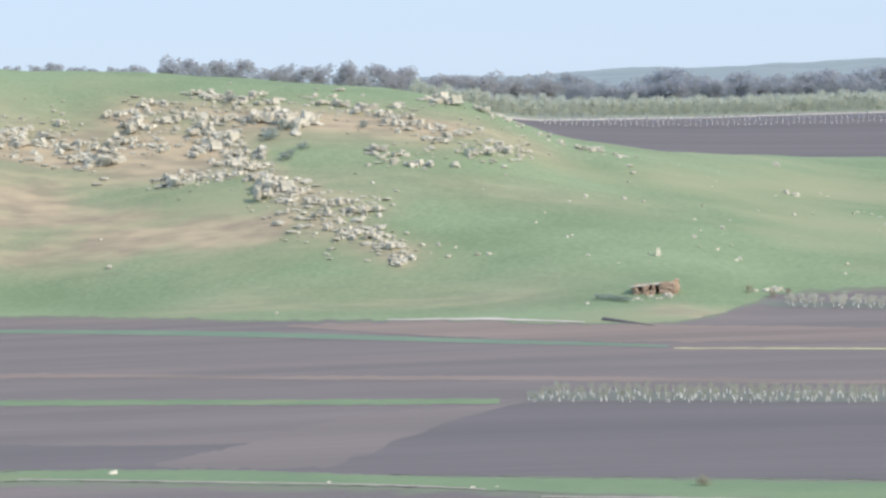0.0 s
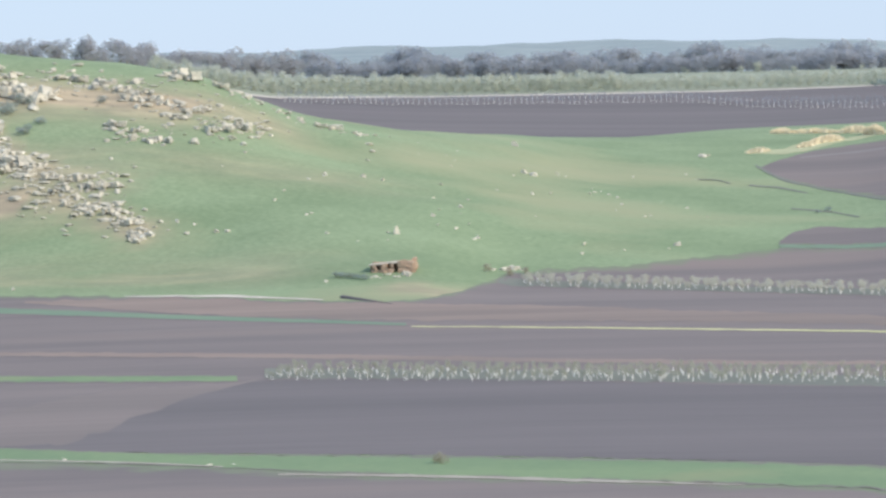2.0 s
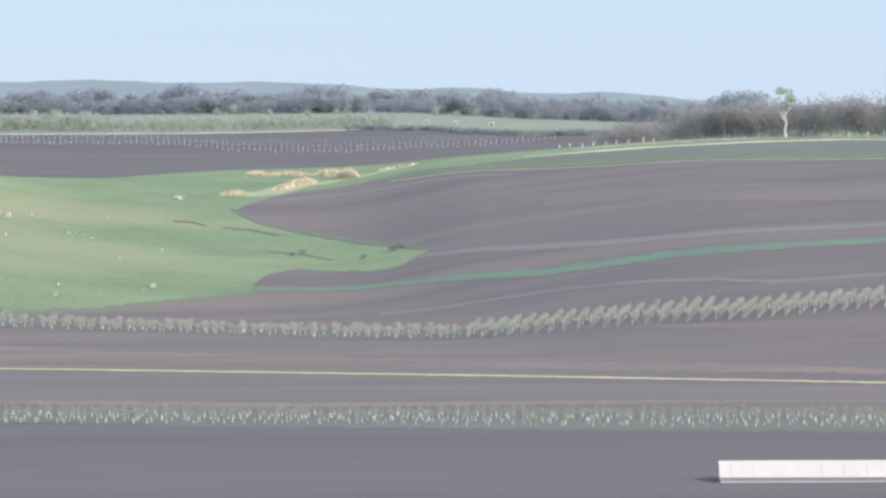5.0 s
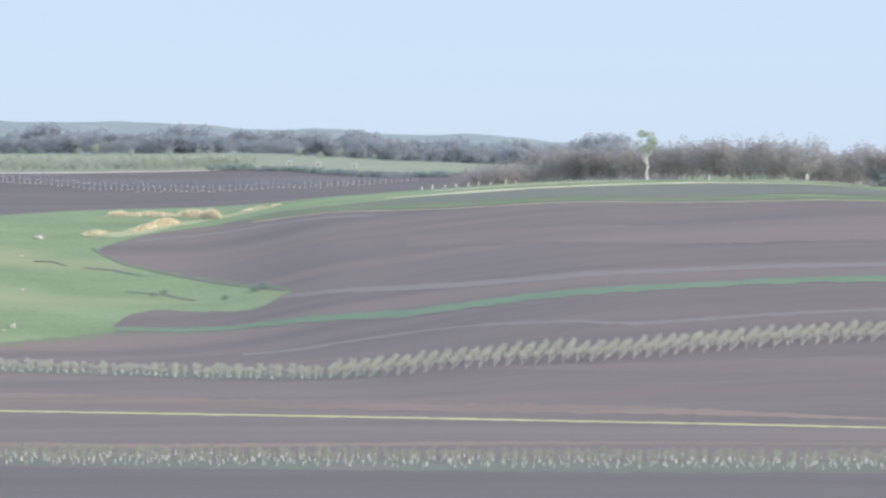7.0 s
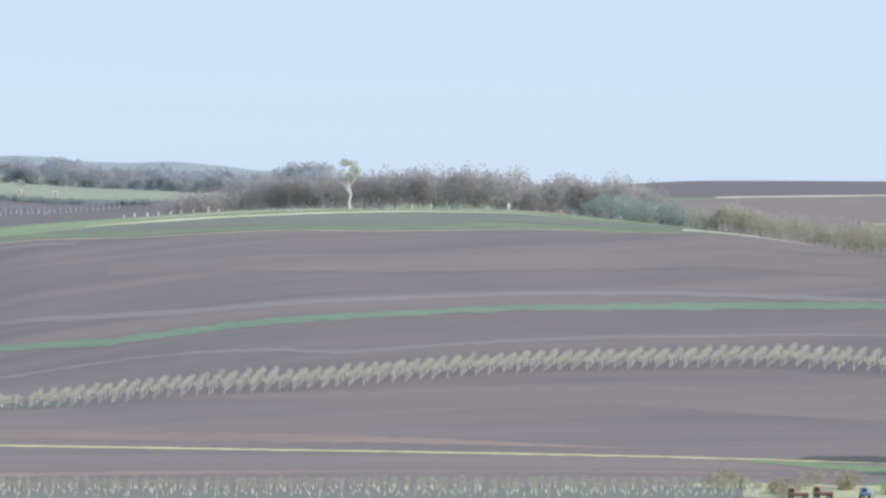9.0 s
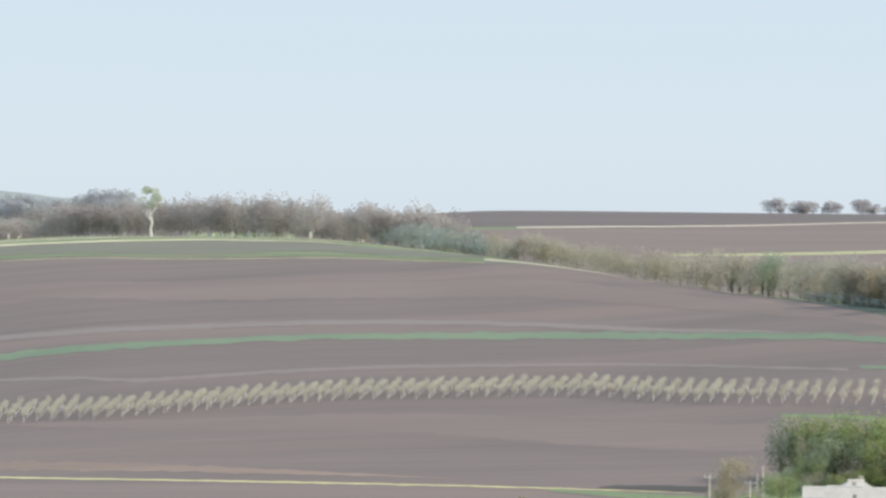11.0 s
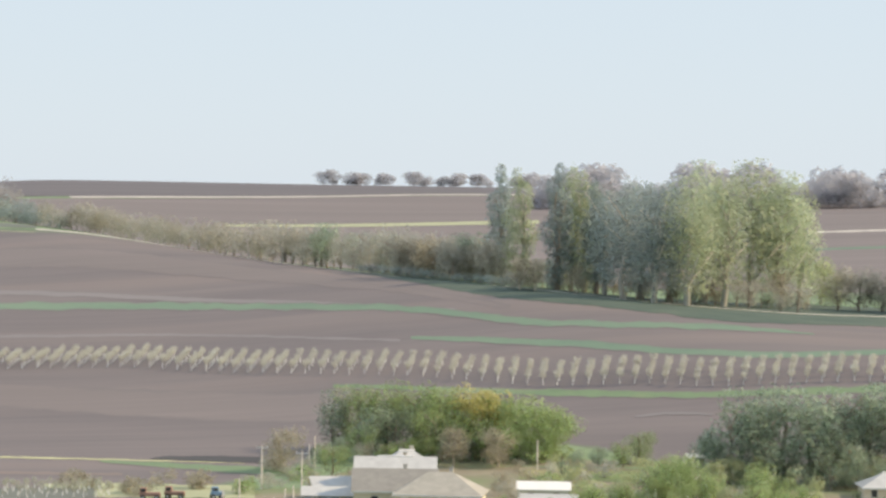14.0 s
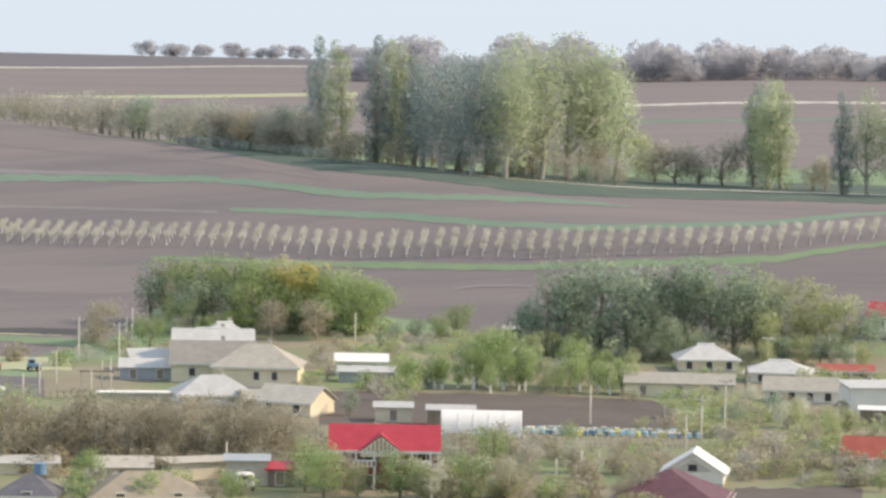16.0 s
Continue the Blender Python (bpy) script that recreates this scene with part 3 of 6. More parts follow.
field("strip_top_low", [(-5, 1040), (-3.2, 1017), (-1.2, 991), (1.9, 971), (4.8, 949), (6.7, 937), (8.4, 910), (10.5, 872)], [(-5, 1048), (-3.2, 1028), (-1.2, 1002), (1.9, 980), (4.8, 958), (6.7, 945), (8.4, 917), (10.5, 877)], VERGE, "green grass strip along the brow", lift=0.24)
field("strip_top_high", [(-2.4, 1049), (-1.2, 1042), (0.9, 1036), (2.9, 1043), (4.6, 1021), (6, 995)], [(-2.4, 1052), (-1.2, 1053), (0.9, 1047), (2.9, 1056), (4.6, 1029), (6, 998)], BLEACHED, "pale bleached grass strip on the brow", lift=0.3)
field("field_brow", [(-3.2, 1035), (-1.2, 1011), (1.9, 988), (4.8, 967), (8.4, 924)], [(-3.2, 1040), (-1.2, 1041), (0.9, 1034), (2.9, 1041), (4.6, 1019), (6, 993), (8.4, 940)], OLIVE_SOIL, "weedy soil between grass strips on the brow", lift=0.16)
field("strip_brow_edge", [(-4.8, 1031), (-3.2, 1010), (-1.2, 984), (1.9, 964), (4.8, 942), (6.7, 930), (8.4, 904)], [(-4.8, 1033.5), (-3.2, 1012.5), (-1.2, 986.5), (1.9, 966.5), (4.8, 944.5), (6.7, 932.5), (8.4, 906)], PALE, "thin pale grass line below the brow", lift=0.26, wobble=1.5)
field("track_brow", [(-1.5, 1072), (0.9, 1066), (2.9, 1082), (4.6, 1046), (6.2, 1012), (7.6, 962)], [(-1.5, 1078), (0.9, 1073), (2.9, 1089), (4.6, 1053), (6.2, 1018), (7.6, 966)], TRACK, "pale dirt lane below the tree line", lift=0.32, wobble=4, category="track")

# ---- land behind the hill and on the far ridge ----
field("field_behind", [(-18, 1150), (-12, 1170), (-7, 1200), (-4, 1200), (3, 1240)], [(-18, 1545), (-16.9, 1560), (-13.8, 1620), (-10.2, 1638), (-4.4, 1650), (3, 1650)], SOIL_DARK, "dark ploughed field behind the hill", lift=0.3, step=0.5)
field("track_behind", [(-17, 1555), (-13.8, 1617), (-10.2, 1636), (-4.4, 1648)], [(-17, 1566), (-13.8, 1628), (-10.2, 1647), (-4.4, 1656)], TRACK, "pale track along the far field", lift=0.4, category="track", step=0.5)
field("field_far_pale", [(-19, 1545), (-16.9, 1568), (-13.8, 1630), (-10.2, 1649), (-4, 1658), (0, 1660)], [(-19, 1700), (-16.9, 1800), (-13.8, 1900), (-10.2, 1910), (-4, 1910), (0, 1900)], MEADOW_PALE, "pale green far meadow", lift=0.35, step=0.5)
field("field_far_right", [(5, 1150), (9, 1080), (14, 960), (20, 860), (32, 860)], [(5, 1530), (9, 1545), (12.9, 1590), (16.2, 1645), (26, 1680), (32, 1680)], SOIL_WARM, "reddish ploughed fields on the far slope", lift=0.3, step=0.5)
field("track_far_right", [(9, 1550), (12.9, 1592), (16.2, 1650), (26, 1690)], [(9, 1566), (12.9, 1608), (16.2, 1666), (26, 1700)], TRACK, "pale dirt track on the far slope", lift=0.45, category="track", step=0.5)
field("field_ridge", [(3, 1560), (6, 1560), (9, 1568), (12.9, 1612), (16.2, 1670), (32, 1720)], [(3, 1930), (9, 1930), (32, 1930)], SOIL_DARK, "dark field on the far ridge", lift=0.3, step=0.5)
field("strip_far_green", [(11.8, 1325), (14.4, 1342), (17.5, 1368)], [(11.8, 1342), (14.4, 1366), (17.5, 1396)], PALE, "pale green strip on the far slope", lift=0.45, step=0.5)
field("strip_far_green_second", [(22, 1274), (26, 1277), (32, 1268)], [(22, 1288), (26, 1292), (32, 1284)], TRACK, "pale dry strip on the far slope", lift=0.45, step=0.1, wobble=6)
field("strip_far_green_third", [(21.5, 1148), (32, 1160)], [(21.5, 1164), (32, 1178)], STRIP, "pale green strip on the far slope", lift=0.45, step=0.5)
field("meadow_bush_line", [(5, 1075), (7, 1015), (9, 930), (13, 850), (17, 765), (20, 735), (32, 735)], [(5, 1150), (9, 1080), (13, 1000), (17, 880), (20, 850), (32, 850)], VERGE, "green meadow behind the row of bushes", lift=0.25, step=0.5)

# tree shade in front of the grove, painted as a darker grass colour
GROVE_SHADE = material("shade_dark_grass", (0.075, 0.11, 0.095), (0.115, 0.15, 0.12), scale=0.08, bump=0.1, fine=10)
field("lane_grove", [(13.2, 818), (14, 792), (15.7, 738), (16.9, 712), (18.9, 690), (21.3, 670), (23.3, 680), (25.4, 691), (32, 686)], [(13.2, 828), (14, 806), (15.7, 764), (16.9, 741), (18.9, 750), (22, 768), (24.5, 768), (32, 768)], GROVE_SHADE, "grass along the lane by the poplars, tree shade painted into its colour", lift=0.28, wobble=3)
field("track_grove", [(16.6, 741), (18.9, 722), (22, 712), (24.5, 722), (32, 722)], [(16.6, 743), (18.9, 725), (22, 716), (24.5, 726), (32, 726)], TRACK, "pale dirt lane below the poplars", lift=0.36, category="track", wobble=2)

field("hill_far", [(-34, 3000), (7, 3000)], [(-34, 4690), (7, 4690)], HILL_HAZE, "wooded hills on the horizon with blue haze in their colour", lift=26, step=0.25, category="hills")
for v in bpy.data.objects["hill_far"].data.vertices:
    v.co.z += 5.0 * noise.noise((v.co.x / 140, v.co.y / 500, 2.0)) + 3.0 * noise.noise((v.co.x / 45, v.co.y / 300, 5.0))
field("straw_upper", [(-7.45, 1082), (-6.9, 1078), (-6.0, 1070), (-5.35, 1060)], [(-7.45, 1090), (-6.9, 1084), (-6.0, 1080), (-5.35, 1068)], PALE, "yellowed grass round the reeds in the gully", wobble=6, step=0.05, category="reed bed")
field("straw_lower", [(-7.9, 1016), (-7.4, 1012), (-6.9, 1018), (-6.0, 1044), (-4.4, 1080)], [(-7.9, 1024), (-7.4, 1026), (-6.9, 1040), (-6.0, 1056), (-4.4, 1090)], PALE, "yellowed grass below the reed bank", wobble=6, step=0.05, category="reed bed")
field("bank_gully", [(-7.7, 981), (-7.3, 951), (-6.9, 937), (-6.1, 915), (-4.9, 876), (-4.2, 850)], [(-7.7, 986), (-7.3, 957), (-6.9, 942), (-6.1, 920), (-4.9, 880), (-4.2, 853)], OLIVE_SOIL, "eroded dark bank along the field", wobble=2, step=0.05, lift=0.2, category="bank")
field("bank_eroded", [(-7.83, 934.73), (-7.27, 929.76), (-6.77, 917.78)], [(-7.83, 937.7), (-7.27, 932.8), (-6.77, 920.8)], OLIVE_SOIL, "dark eroded bank in the pasture", wobble=2.5, step=0.04, lift=0.25, category="bank")
field("bank_eroded_second", [(-8.74, 944.84), (-8.44, 945.29), (-8.16, 937.45)], [(-8.74, 946.8), (-8.44, 947.3), (-8.16, 939.5)], OLIVE_SOIL, "dark eroded bank in the pasture", wobble=2.5, step=0.04, lift=0.25, category="bank")
field("bank_eroded_third", [(-7.07, 884.55), (-6.41, 876.82), (-5.85, 861.33)], [(-7.07, 887.5), (-6.41, 879.8), (-5.85, 864.3)], OLIVE_SOIL, "dark eroded bank in the pasture", wobble=2.5, step=0.04, lift=0.25, category="bank")
field("village_ground", [(8.2, 325), (32, 325)], [(8.2, 445), (12, 447), (13.5, 520), (15, 548), (19, 548), (24, 545), (32, 545)], VILLAGE, "trodden earth and grass between the village gardens", lift=0.02, category="ground cover")
field("track_lane", [(8.4, 913), (9.9, 886), (12.9, 830), (14.4, 787), (15.0, 766)], [(8.4, 920), (9.9, 893), (12.9, 836), (14.4, 790), (15.0, 767)], TRACK, "pale dirt lane along the hedge", lift=0.3, category="track", wobble=1.5)
field("field_valley_near", [(-32, 456), (-26.3, 447), (-18.3, 417), (-10, 398), (-3.5, 382), (-0.4, 367), (4, 346), (7.5, 405)], [(-32, 520), (-22, 470), (-18, 500), (-16.6, 520), (-5.7, 489), (7.5, 482)], SOIL_DARK, "dark smooth ploughed field on the valley floor", lift=0.14)
field("track_hill_foot", [(-19.2, 748), (-17.8, 738), (-16.4, 722), (-15.6, 712)], [(-19.2, 750), (-17.8, 743), (-16.4, 726), (-15.6, 714)], TRACK, "pale worn path at the foot of the hill", lift=0.25, category="track", wobble=2)


# ---- rocks ----
def rock_mesh(seed, tall=1.0):
    """A broken limestone block of about one metre with split faces."""
    rng = random.Random(seed)
    bm = bmesh.new()
    bmesh.ops.create_cube(bm, size=1.0)
    bmesh.ops.subdivide_edges(bm, edges=bm.edges[:], cuts=2, use_grid_fill=True)
    cuts = [(Vector((rng.uniform(-1, 1), rng.uniform(-1, 1), rng.uniform(-0.4, 1))).normalized(), rng.uniform(0.36, 0.55)) for _ in range(7)]
    for v in bm.verts:
        for n, r in cuts:
            k = v.co.dot(n)
            if k > r:
                v.co -= n * (k - r)
        v.co += Vector((noise.noise(v.co * 2 + Vector((seed, 0, 0))), noise.noise(v.co * 2 + Vector((0, seed, 0))), noise.noise(v.co * 2 + Vector((0, 0, seed))))) * 0.14
        v.co.z *= tall
    return from_bm("rock", bm, ROCK)


def crag_mesh(seed):
    """The upright limestone blocks of a ledge about six metres long."""
    rng = random.Random(seed)
    out = []
    x = -3.0
    while x < 3.0:
        w, h, dp = rng.uniform(0.7, 2.4), rng.choice((0.7, 1.0, 1.3, 1.7, 2.3)) * rng.uniform(0.8, 1.2), rng.uniform(1.0, 2.6)
        m = Matrix.LocRotScale((x + w / 2, rng.uniform(-1.6, 1.6), h * 0.3), Euler((rng.uniform(-0.3, 0.3), rng.uniform(-0.3, 0.3), rng.uniform(-0.6, 0.6))), (w, dp, h))
        bm = bmesh.new()
        bmesh.ops.create_cube(bm, size=1.0, matrix=m)
        bmesh.ops.subdivide_edges(bm, edges=bm.edges[:], cuts=2, use_grid_fill=True)
        x += w * rng.uniform(0.5, 1.3)
        for v in bm.verts:
            v.co += Vector((noise.noise(v.co * 1.1 + Vector((seed, 0, 0))), noise.noise(v.co * 1.1 + Vector((0, seed, 5))), noise.noise(v.co * 1.1 + Vector((3, 0, seed))))) * 0.42
        out.append(from_bm("block", bm, ROCK))
    return out


ROCKS = [rock_mesh(s, t) for s, t in ((1, 0.8), (2, 1.0), (3, 1.3), (4, 0.7), (5, 1.1), (6, 1.5), (7, 0.9), (8, 0.6))]
CRAGS = [crag_mesh(s) for s in range(20, 27)]
rng = random.Random(11)


def put_rock(az, d, size, label="weathered pale limestone boulder on the grassy slope", group="boulders on the hill", mesh=None):
    ob = new("rock", mesh or rng.choice(ROCKS))
    p = spot(az, d)
    s = size * rng.uniform(0.85, 1.2)
    ob.matrix_basis = Matrix.LocRotScale(p + Vector((0, 0, relief(az, d) + 0.12 * size)), Euler((rng.uniform(-0.25, 0.25), rng.uniform(-0.25, 0.25), rng.uniform(0, 6.28))), (s * rng.uniform(0.9, 1.5), s, s * rng.uniform(0.7, 1.15)))
    tagged(ob, label, "rock", group)
    return ob


def along(line, u):
    k = u * (len(line) - 1)
    i = min(int(k), len(line) - 2)
    f = k - i
    return line[i][0] + (line[i + 1][0] - line[i][0]) * f, line[i][1] + (line[i + 1][1] - line[i][1]) * f


# ledges of the outcrop: line of azimuth and distance, number of crags, spread in metres, size, loose boulders, chips
BANDS = [([(-27.2, 952), (-26.06, 951), (-25.46, 950), (-24.86, 943), (-24.56, 933), (-24.2, 927)], 15, 2.5, 1.15, 16, 130),
         ([(-26.2, 961), (-25.4, 957), (-24.9, 958)], 4, 3, 0.7, 6, 60),
         ([(-24.0, 956), (-23.4, 957), (-22.9, 954), (-22.3, 951), (-21.5, 950)], 14, 4, 1.0, 18, 130),
         ([(-24.6, 946), (-24.3, 937), (-24.0, 945), (-23.4, 934), (-23.1, 932)], 8, 2, 0.8, 8, 70),
         ([(-22.6, 966), (-21.9, 968), (-21.4, 963), (-21.1, 956)], 8, 3, 0.9, 10, 70),
         ([(-21.55, 950), (-21.1, 941), (-20.75, 938), (-20.55, 935)], 6, 2, 1.5, 4, 30),
         ([(-22.6, 943), (-22.2, 934), (-21.9, 924), (-21.55, 909), (-21.3, 890), (-21.05, 872)], 24, 6, 1.15, 30, 150),
         ([(-23.3, 908), (-22.7, 902), (-22.0, 903), (-21.7, 904)], 7, 2, 0.85, 8, 70)]
BANDS += [([(-20.95, 882), (-20.4, 869), (-19.8, 861), (-19.25, 861)], 9, 4, 0.75, 16, 140),
          ([(-20.9, 863), (-20.3, 850), (-19.9, 846)], 4, 4, 0.55, 10, 90),
          ([(-20.1, 838), (-19.5, 843), (-19.2, 832), (-19.0, 823), (-18.87, 817)], 11, 1.6, 0.75, 14, 90),
          ([(-20.4, 960), (-19.75, 948), (-19.2, 941), (-18.7, 933), (-18.1, 920)], 14, 4, 0.85, 22, 140),
          ([(-18.2, 917), (-17.7, 922), (-17.2, 912), (-16.6, 922)], 8, 4, 0.8, 18, 120),
          ([(-18.3, 960), (-18.0, 958)], 3, 1.5, 1.1, 3, 16),
          ([(-17.6, 948), (-16.7, 958), (-15.7, 950), (-14.8, 942)], 7, 4, 0.6, 14, 60),
          ([(-19.4, 907), (-19.0, 904), (-18.7, 900), (-18.4, 890)], 5, 2, 0.75, 8, 30)]
sv, sf = [], []
bm = bmesh.new()
bmesh.ops.create_icosphere(bm, subdivisions=1, radius=0.6)
chip_v, chip_f = [v.co.copy() for v in bm.verts], [tuple(v.index for v in f.verts) for f in bm.faces]
bm.free()
for line, crags, spread, size, n, chips in BANDS:
    heaps = [(i + rng.uniform(0.2, 0.8)) / crags for i in range(crags)]
    for u in heaps:
        az, d = along(line, u)
        az, d = az + rng.gauss(0, 0.03), d + rng.gauss(0, spread)
        s = size * rng.uniform(0.75, 1.25)
        ob = thing("crag", "ledge of pale upright limestone blocks on the hill", "rock", "crags of the outcrop",
                   Matrix.LocRotScale(spot(az, d, relief(az, d)), Euler((0, 0, radians(-az) + rng.uniform(-0.5, 0.5))), (s * rng.uniform(0.8, 1.15), s * 1.2, s * rng.uniform(0.75, 1.2))))
        for me in rng.choice(CRAGS):
            part("block", me, ob)
    for i in range(int(0.75 * n)):
        a, d = along(line, min(1.0, max(0.0, rng.choice(heaps) + rng.gauss(0, 0.07))))
        put_rock(a + rng.gauss(0, 0.13), d + rng.gauss(0, spread * 1.8 + 1), size * rng.uniform(0.9, 2.3), "pale limestone crag of the rock outcrop", "crags of the outcrop", rng.choice(ROCKS))
    for i in range(chips):
        a, d = along(line, rng.random() if i % 2 else min(1.0, max(0.0, rng.choice(heaps) + rng.gauss(0, 0.06))))
        a, d = a + rng.gauss(0, 0.2), d + rng.gauss(0, spread * 1.8 + 2)
        p, s = spot(a, d, relief(a, d)), rng.uniform(0.4, 1.0) ** 2 * 1.5
        k = len(sv)
        if i % 5 == 0:
            s *= 1.8
        turn = Euler((rng.uniform(0, 6), rng.uniform(0, 6), rng.uniform(0, 6))).to_matrix()
        sc = Vector((rng.uniform(0.9, 1.7), rng.uniform(0.7, 1.3), rng.uniform(0.35, 0.7)))
        for v in chip_v:
            q = turn @ (v * s * (0.8 + 0.5 * rng.random()))
            sv.append((p.x + q.x * sc.x, p.y + q.y * sc.y, p.z + q.z * sc.z + 0.1))
        sf.extend(tuple(k + j for j in f) for f in chip_f)
tagged(new("scree", mesh_of("scree", sv, sf, RUBBLE)), "loose pale stones among the rocks", "scree", kind="stuff")
for az, d, s in ((-18.5, 827, 1.3), (-18.05, 816, 1.0), (-17.5, 815, 1.4), (-17.3, 814, 1.1), (-18.2, 826, 0.9), (-17.9, 823, 0.8), (-14.82, 879, 1.4), (-15.51, 876, 1.1), (-13.57, 827, 1.0), (-13.16, 815, 0.8), (-12.83, 807, 1.0),
                 (-12.05, 983, 1.6), (-11.71, 924, 2.0), (-11.9, 926, 1.2), (-14.46, 878, 0.9), (-16.95, 890, 1.0), (-17.87, 893, 2.4), (-10.7, 899, 0.8), (-16.26, 850, 0.7), (-15.54, 747, 0.8), (-21.2, 779, 0.9), (-24.18, 858, 1.3),
                 (-24.32, 877, 0.8), (-13.06, 844, 1.0), (-10.63, 903, 1.0), (-9.15, 813, 1.5), (-10.82, 811, 0.9), (-12.75, 809, 0.8), (-8.65, 1009, 2.2), (-8.55, 1013, 1.2)):
    put_rock(az, d, s, "small pale stone lying in the pasture", "stones in the pasture")
for az, d, s in ((-24.28, 435, 1.0), (-17.74, 402, 0.6), (-20.36, 413, 0.6), (-17.3, 402, 0.5)):
    put_rock(az, d, s, "small pale stone on the grass strip", "stones on the verge")
for i in range(60):
    put_rock(rng.uniform(-18, -8), rng.uniform(790, 960), rng.uniform(0.35, 0.8), "small pale stone lying in the pasture", "stones in the pasture")
menhir = put_rock(-14.24, 800, 2.0, "tall pale standing boulder in the pasture", "boulders on the hill", ROCKS[5])
menhir.scale, menhir.rotation_euler = (1.5, 1.4, 2.4), (0.05, 0.0, 0.6)
for az, d, s in ((-12.3, 774, 1.8), (-12.15, 776, 2.2), (-11.95, 775, 1.6), (-12.05, 777, 1.3), (-12.5, 772, 1.2)):
    put_rock(az, d, s, "white limestone block at the field edge", "blocks at the field edge")


# ---- trees ----
rng = random.Random(23)
FACING = {}


def foliage(name, mat, blobs, n, size, seed, slim=1.0, hollow=0.7, even=False):
    """Many small leaf clumps in uneven lobes (x, y, z, radius, height); slim below 1 gives twigs."""
    rng = np.random.default_rng(seed)
    w = np.array([b[3] * b[4] ** 0.5 if even else b[3] ** 2 * b[4] for b in blobs])
    pick = rng.choice(len(blobs), n, p=w / w.sum())
    u = rng.normal(size=(n, 3))
    u /= np.linalg.norm(u, axis=1)[:, None]
    r = (hollow + (1 - hollow) * rng.random(n) ** 0.6) * (1 + 0.06 * rng.normal(size=n))
    B = np.array(blobs)[pick]
    c = B[:, :3] + u * r[:, None] * np.stack([B[:, 3], B[:, 3], B[:, 4]], 1)
    s = size * (0.6 + 0.8 * rng.random(n))[:, None]
    # each clump turns its face, and its shading, out of the lobe and the crown
    mid = (np.array(blobs)[:, :3] * w[:, None]).sum(0) / w.sum()
    away = (c - mid) / np.maximum(np.ptp(c, axis=0), 0.1)
    away /= np.linalg.norm(away, axis=1)[:, None] + 1e-6
    out = 0.35 * u + 0.35 * away + 0.5 * rng.normal(size=(n, 3))
    out /= np.linalg.norm(out, axis=1)[:, None]
    tilt = out + 0.3 * rng.normal(size=(n, 3))
    a = np.cross(tilt, rng.normal(size=(n, 3)))
    a /= np.linalg.norm(a, axis=1)[:, None]
    b = np.cross(tilt, a)
    b /= np.linalg.norm(b, axis=1)[:, None]
    k = np.cross(a, b) * s * 0.25
    v = np.stack([c - a * s - k, c - b * s * slim + k, c + a * s - k, c + b * s * slim + k], 1).reshape(-1, 3)
    f = [(4 * i, 4 * i + 1, 4 * i + 2, 4 * i + 3) for i in range(n)]
    me = mesh_of(name, v, f, mat, smooth=True)
    FACING[me.name] = np.repeat(out, 4, axis=0)
    me.normals_split_custom_set_from_vertices(FACING[me.name].tolist())
    return me


def stem(name, mat, h, r, limbs, seed, spread=0.5, top=0.75, split=False):
    """A tapered, slightly crooked trunk; its limbs join it, or come as meshes of their own."""
    rng = random.Random(seed)
    v, f = [], []
    p = Vector((0, 0, -0.3))
    steps = 5
    pts = [p]
    for i in range(steps):
        p = p + Vector((rng.uniform(-0.03, 0.03) * h, rng.uniform(-0.03, 0.03) * h, (h * top + 0.3) / steps))
        pts.append(p)
    k = len(v)
    for i, q in enumerate(pts):
        rr = r * (1 - 0.8 * i / steps)
        for a in range(7):
            v.append(q + Vector((rr * math.cos(a * 0.8976), rr * math.sin(a * 0.8976), 0)))
    for i in range(steps):
        for a in range(7):
            c = (a + 1) % 7
            f.append((7 * i + a, 7 * i + c, 7 * i + 7 + c, 7 * i + 7 + a))
    extra = []
    for i in range(limbs):
        k = rng.randint(1, steps - 1)
        t = rng.uniform(0, 6.28)
        q = pts[k] + Vector((math.cos(t) * spread * h * 0.5, math.sin(t) * spread * h * 0.5, rng.uniform(0.12, 0.3) * h))
        lv, lf = ([], []) if split else (v, f)
        rod(lv, lf, pts[k], q, r * 0.4, r * 0.12, 5)
        if split:
            extra.append(mesh_of("limb", lv, lf, mat, smooth=True))
    me = mesh_of(name, v, f, mat, smooth=True)
    return (me, extra) if split else me


def lobes(h, r, base, n, seed, tall=0.5):
    """Uneven lobes of a crown of height h and radius r that begins at base."""
    rng = random.Random(seed)
    mid = (h + base) / 2
    out = [(0, 0, mid - 0.06 * h, r * 0.62, (h - base) / 2 * 0.85)]
    for i in range(n):
        t, k = rng.uniform(0, 6.28), rng.uniform(-0.8, 0.85)
        rr = r * rng.uniform(0.22, 0.5)
        far = r * rng.uniform(0.45, 0.8) * (1 - 0.45 * abs(k))
        out.append((math.cos(t) * far, math.sin(t) * far, mid + k * (h - base) / 2 * 0.85, rr, rr * (0.7 + tall) * rng.uniform(0.8, 1.3)))
    return out


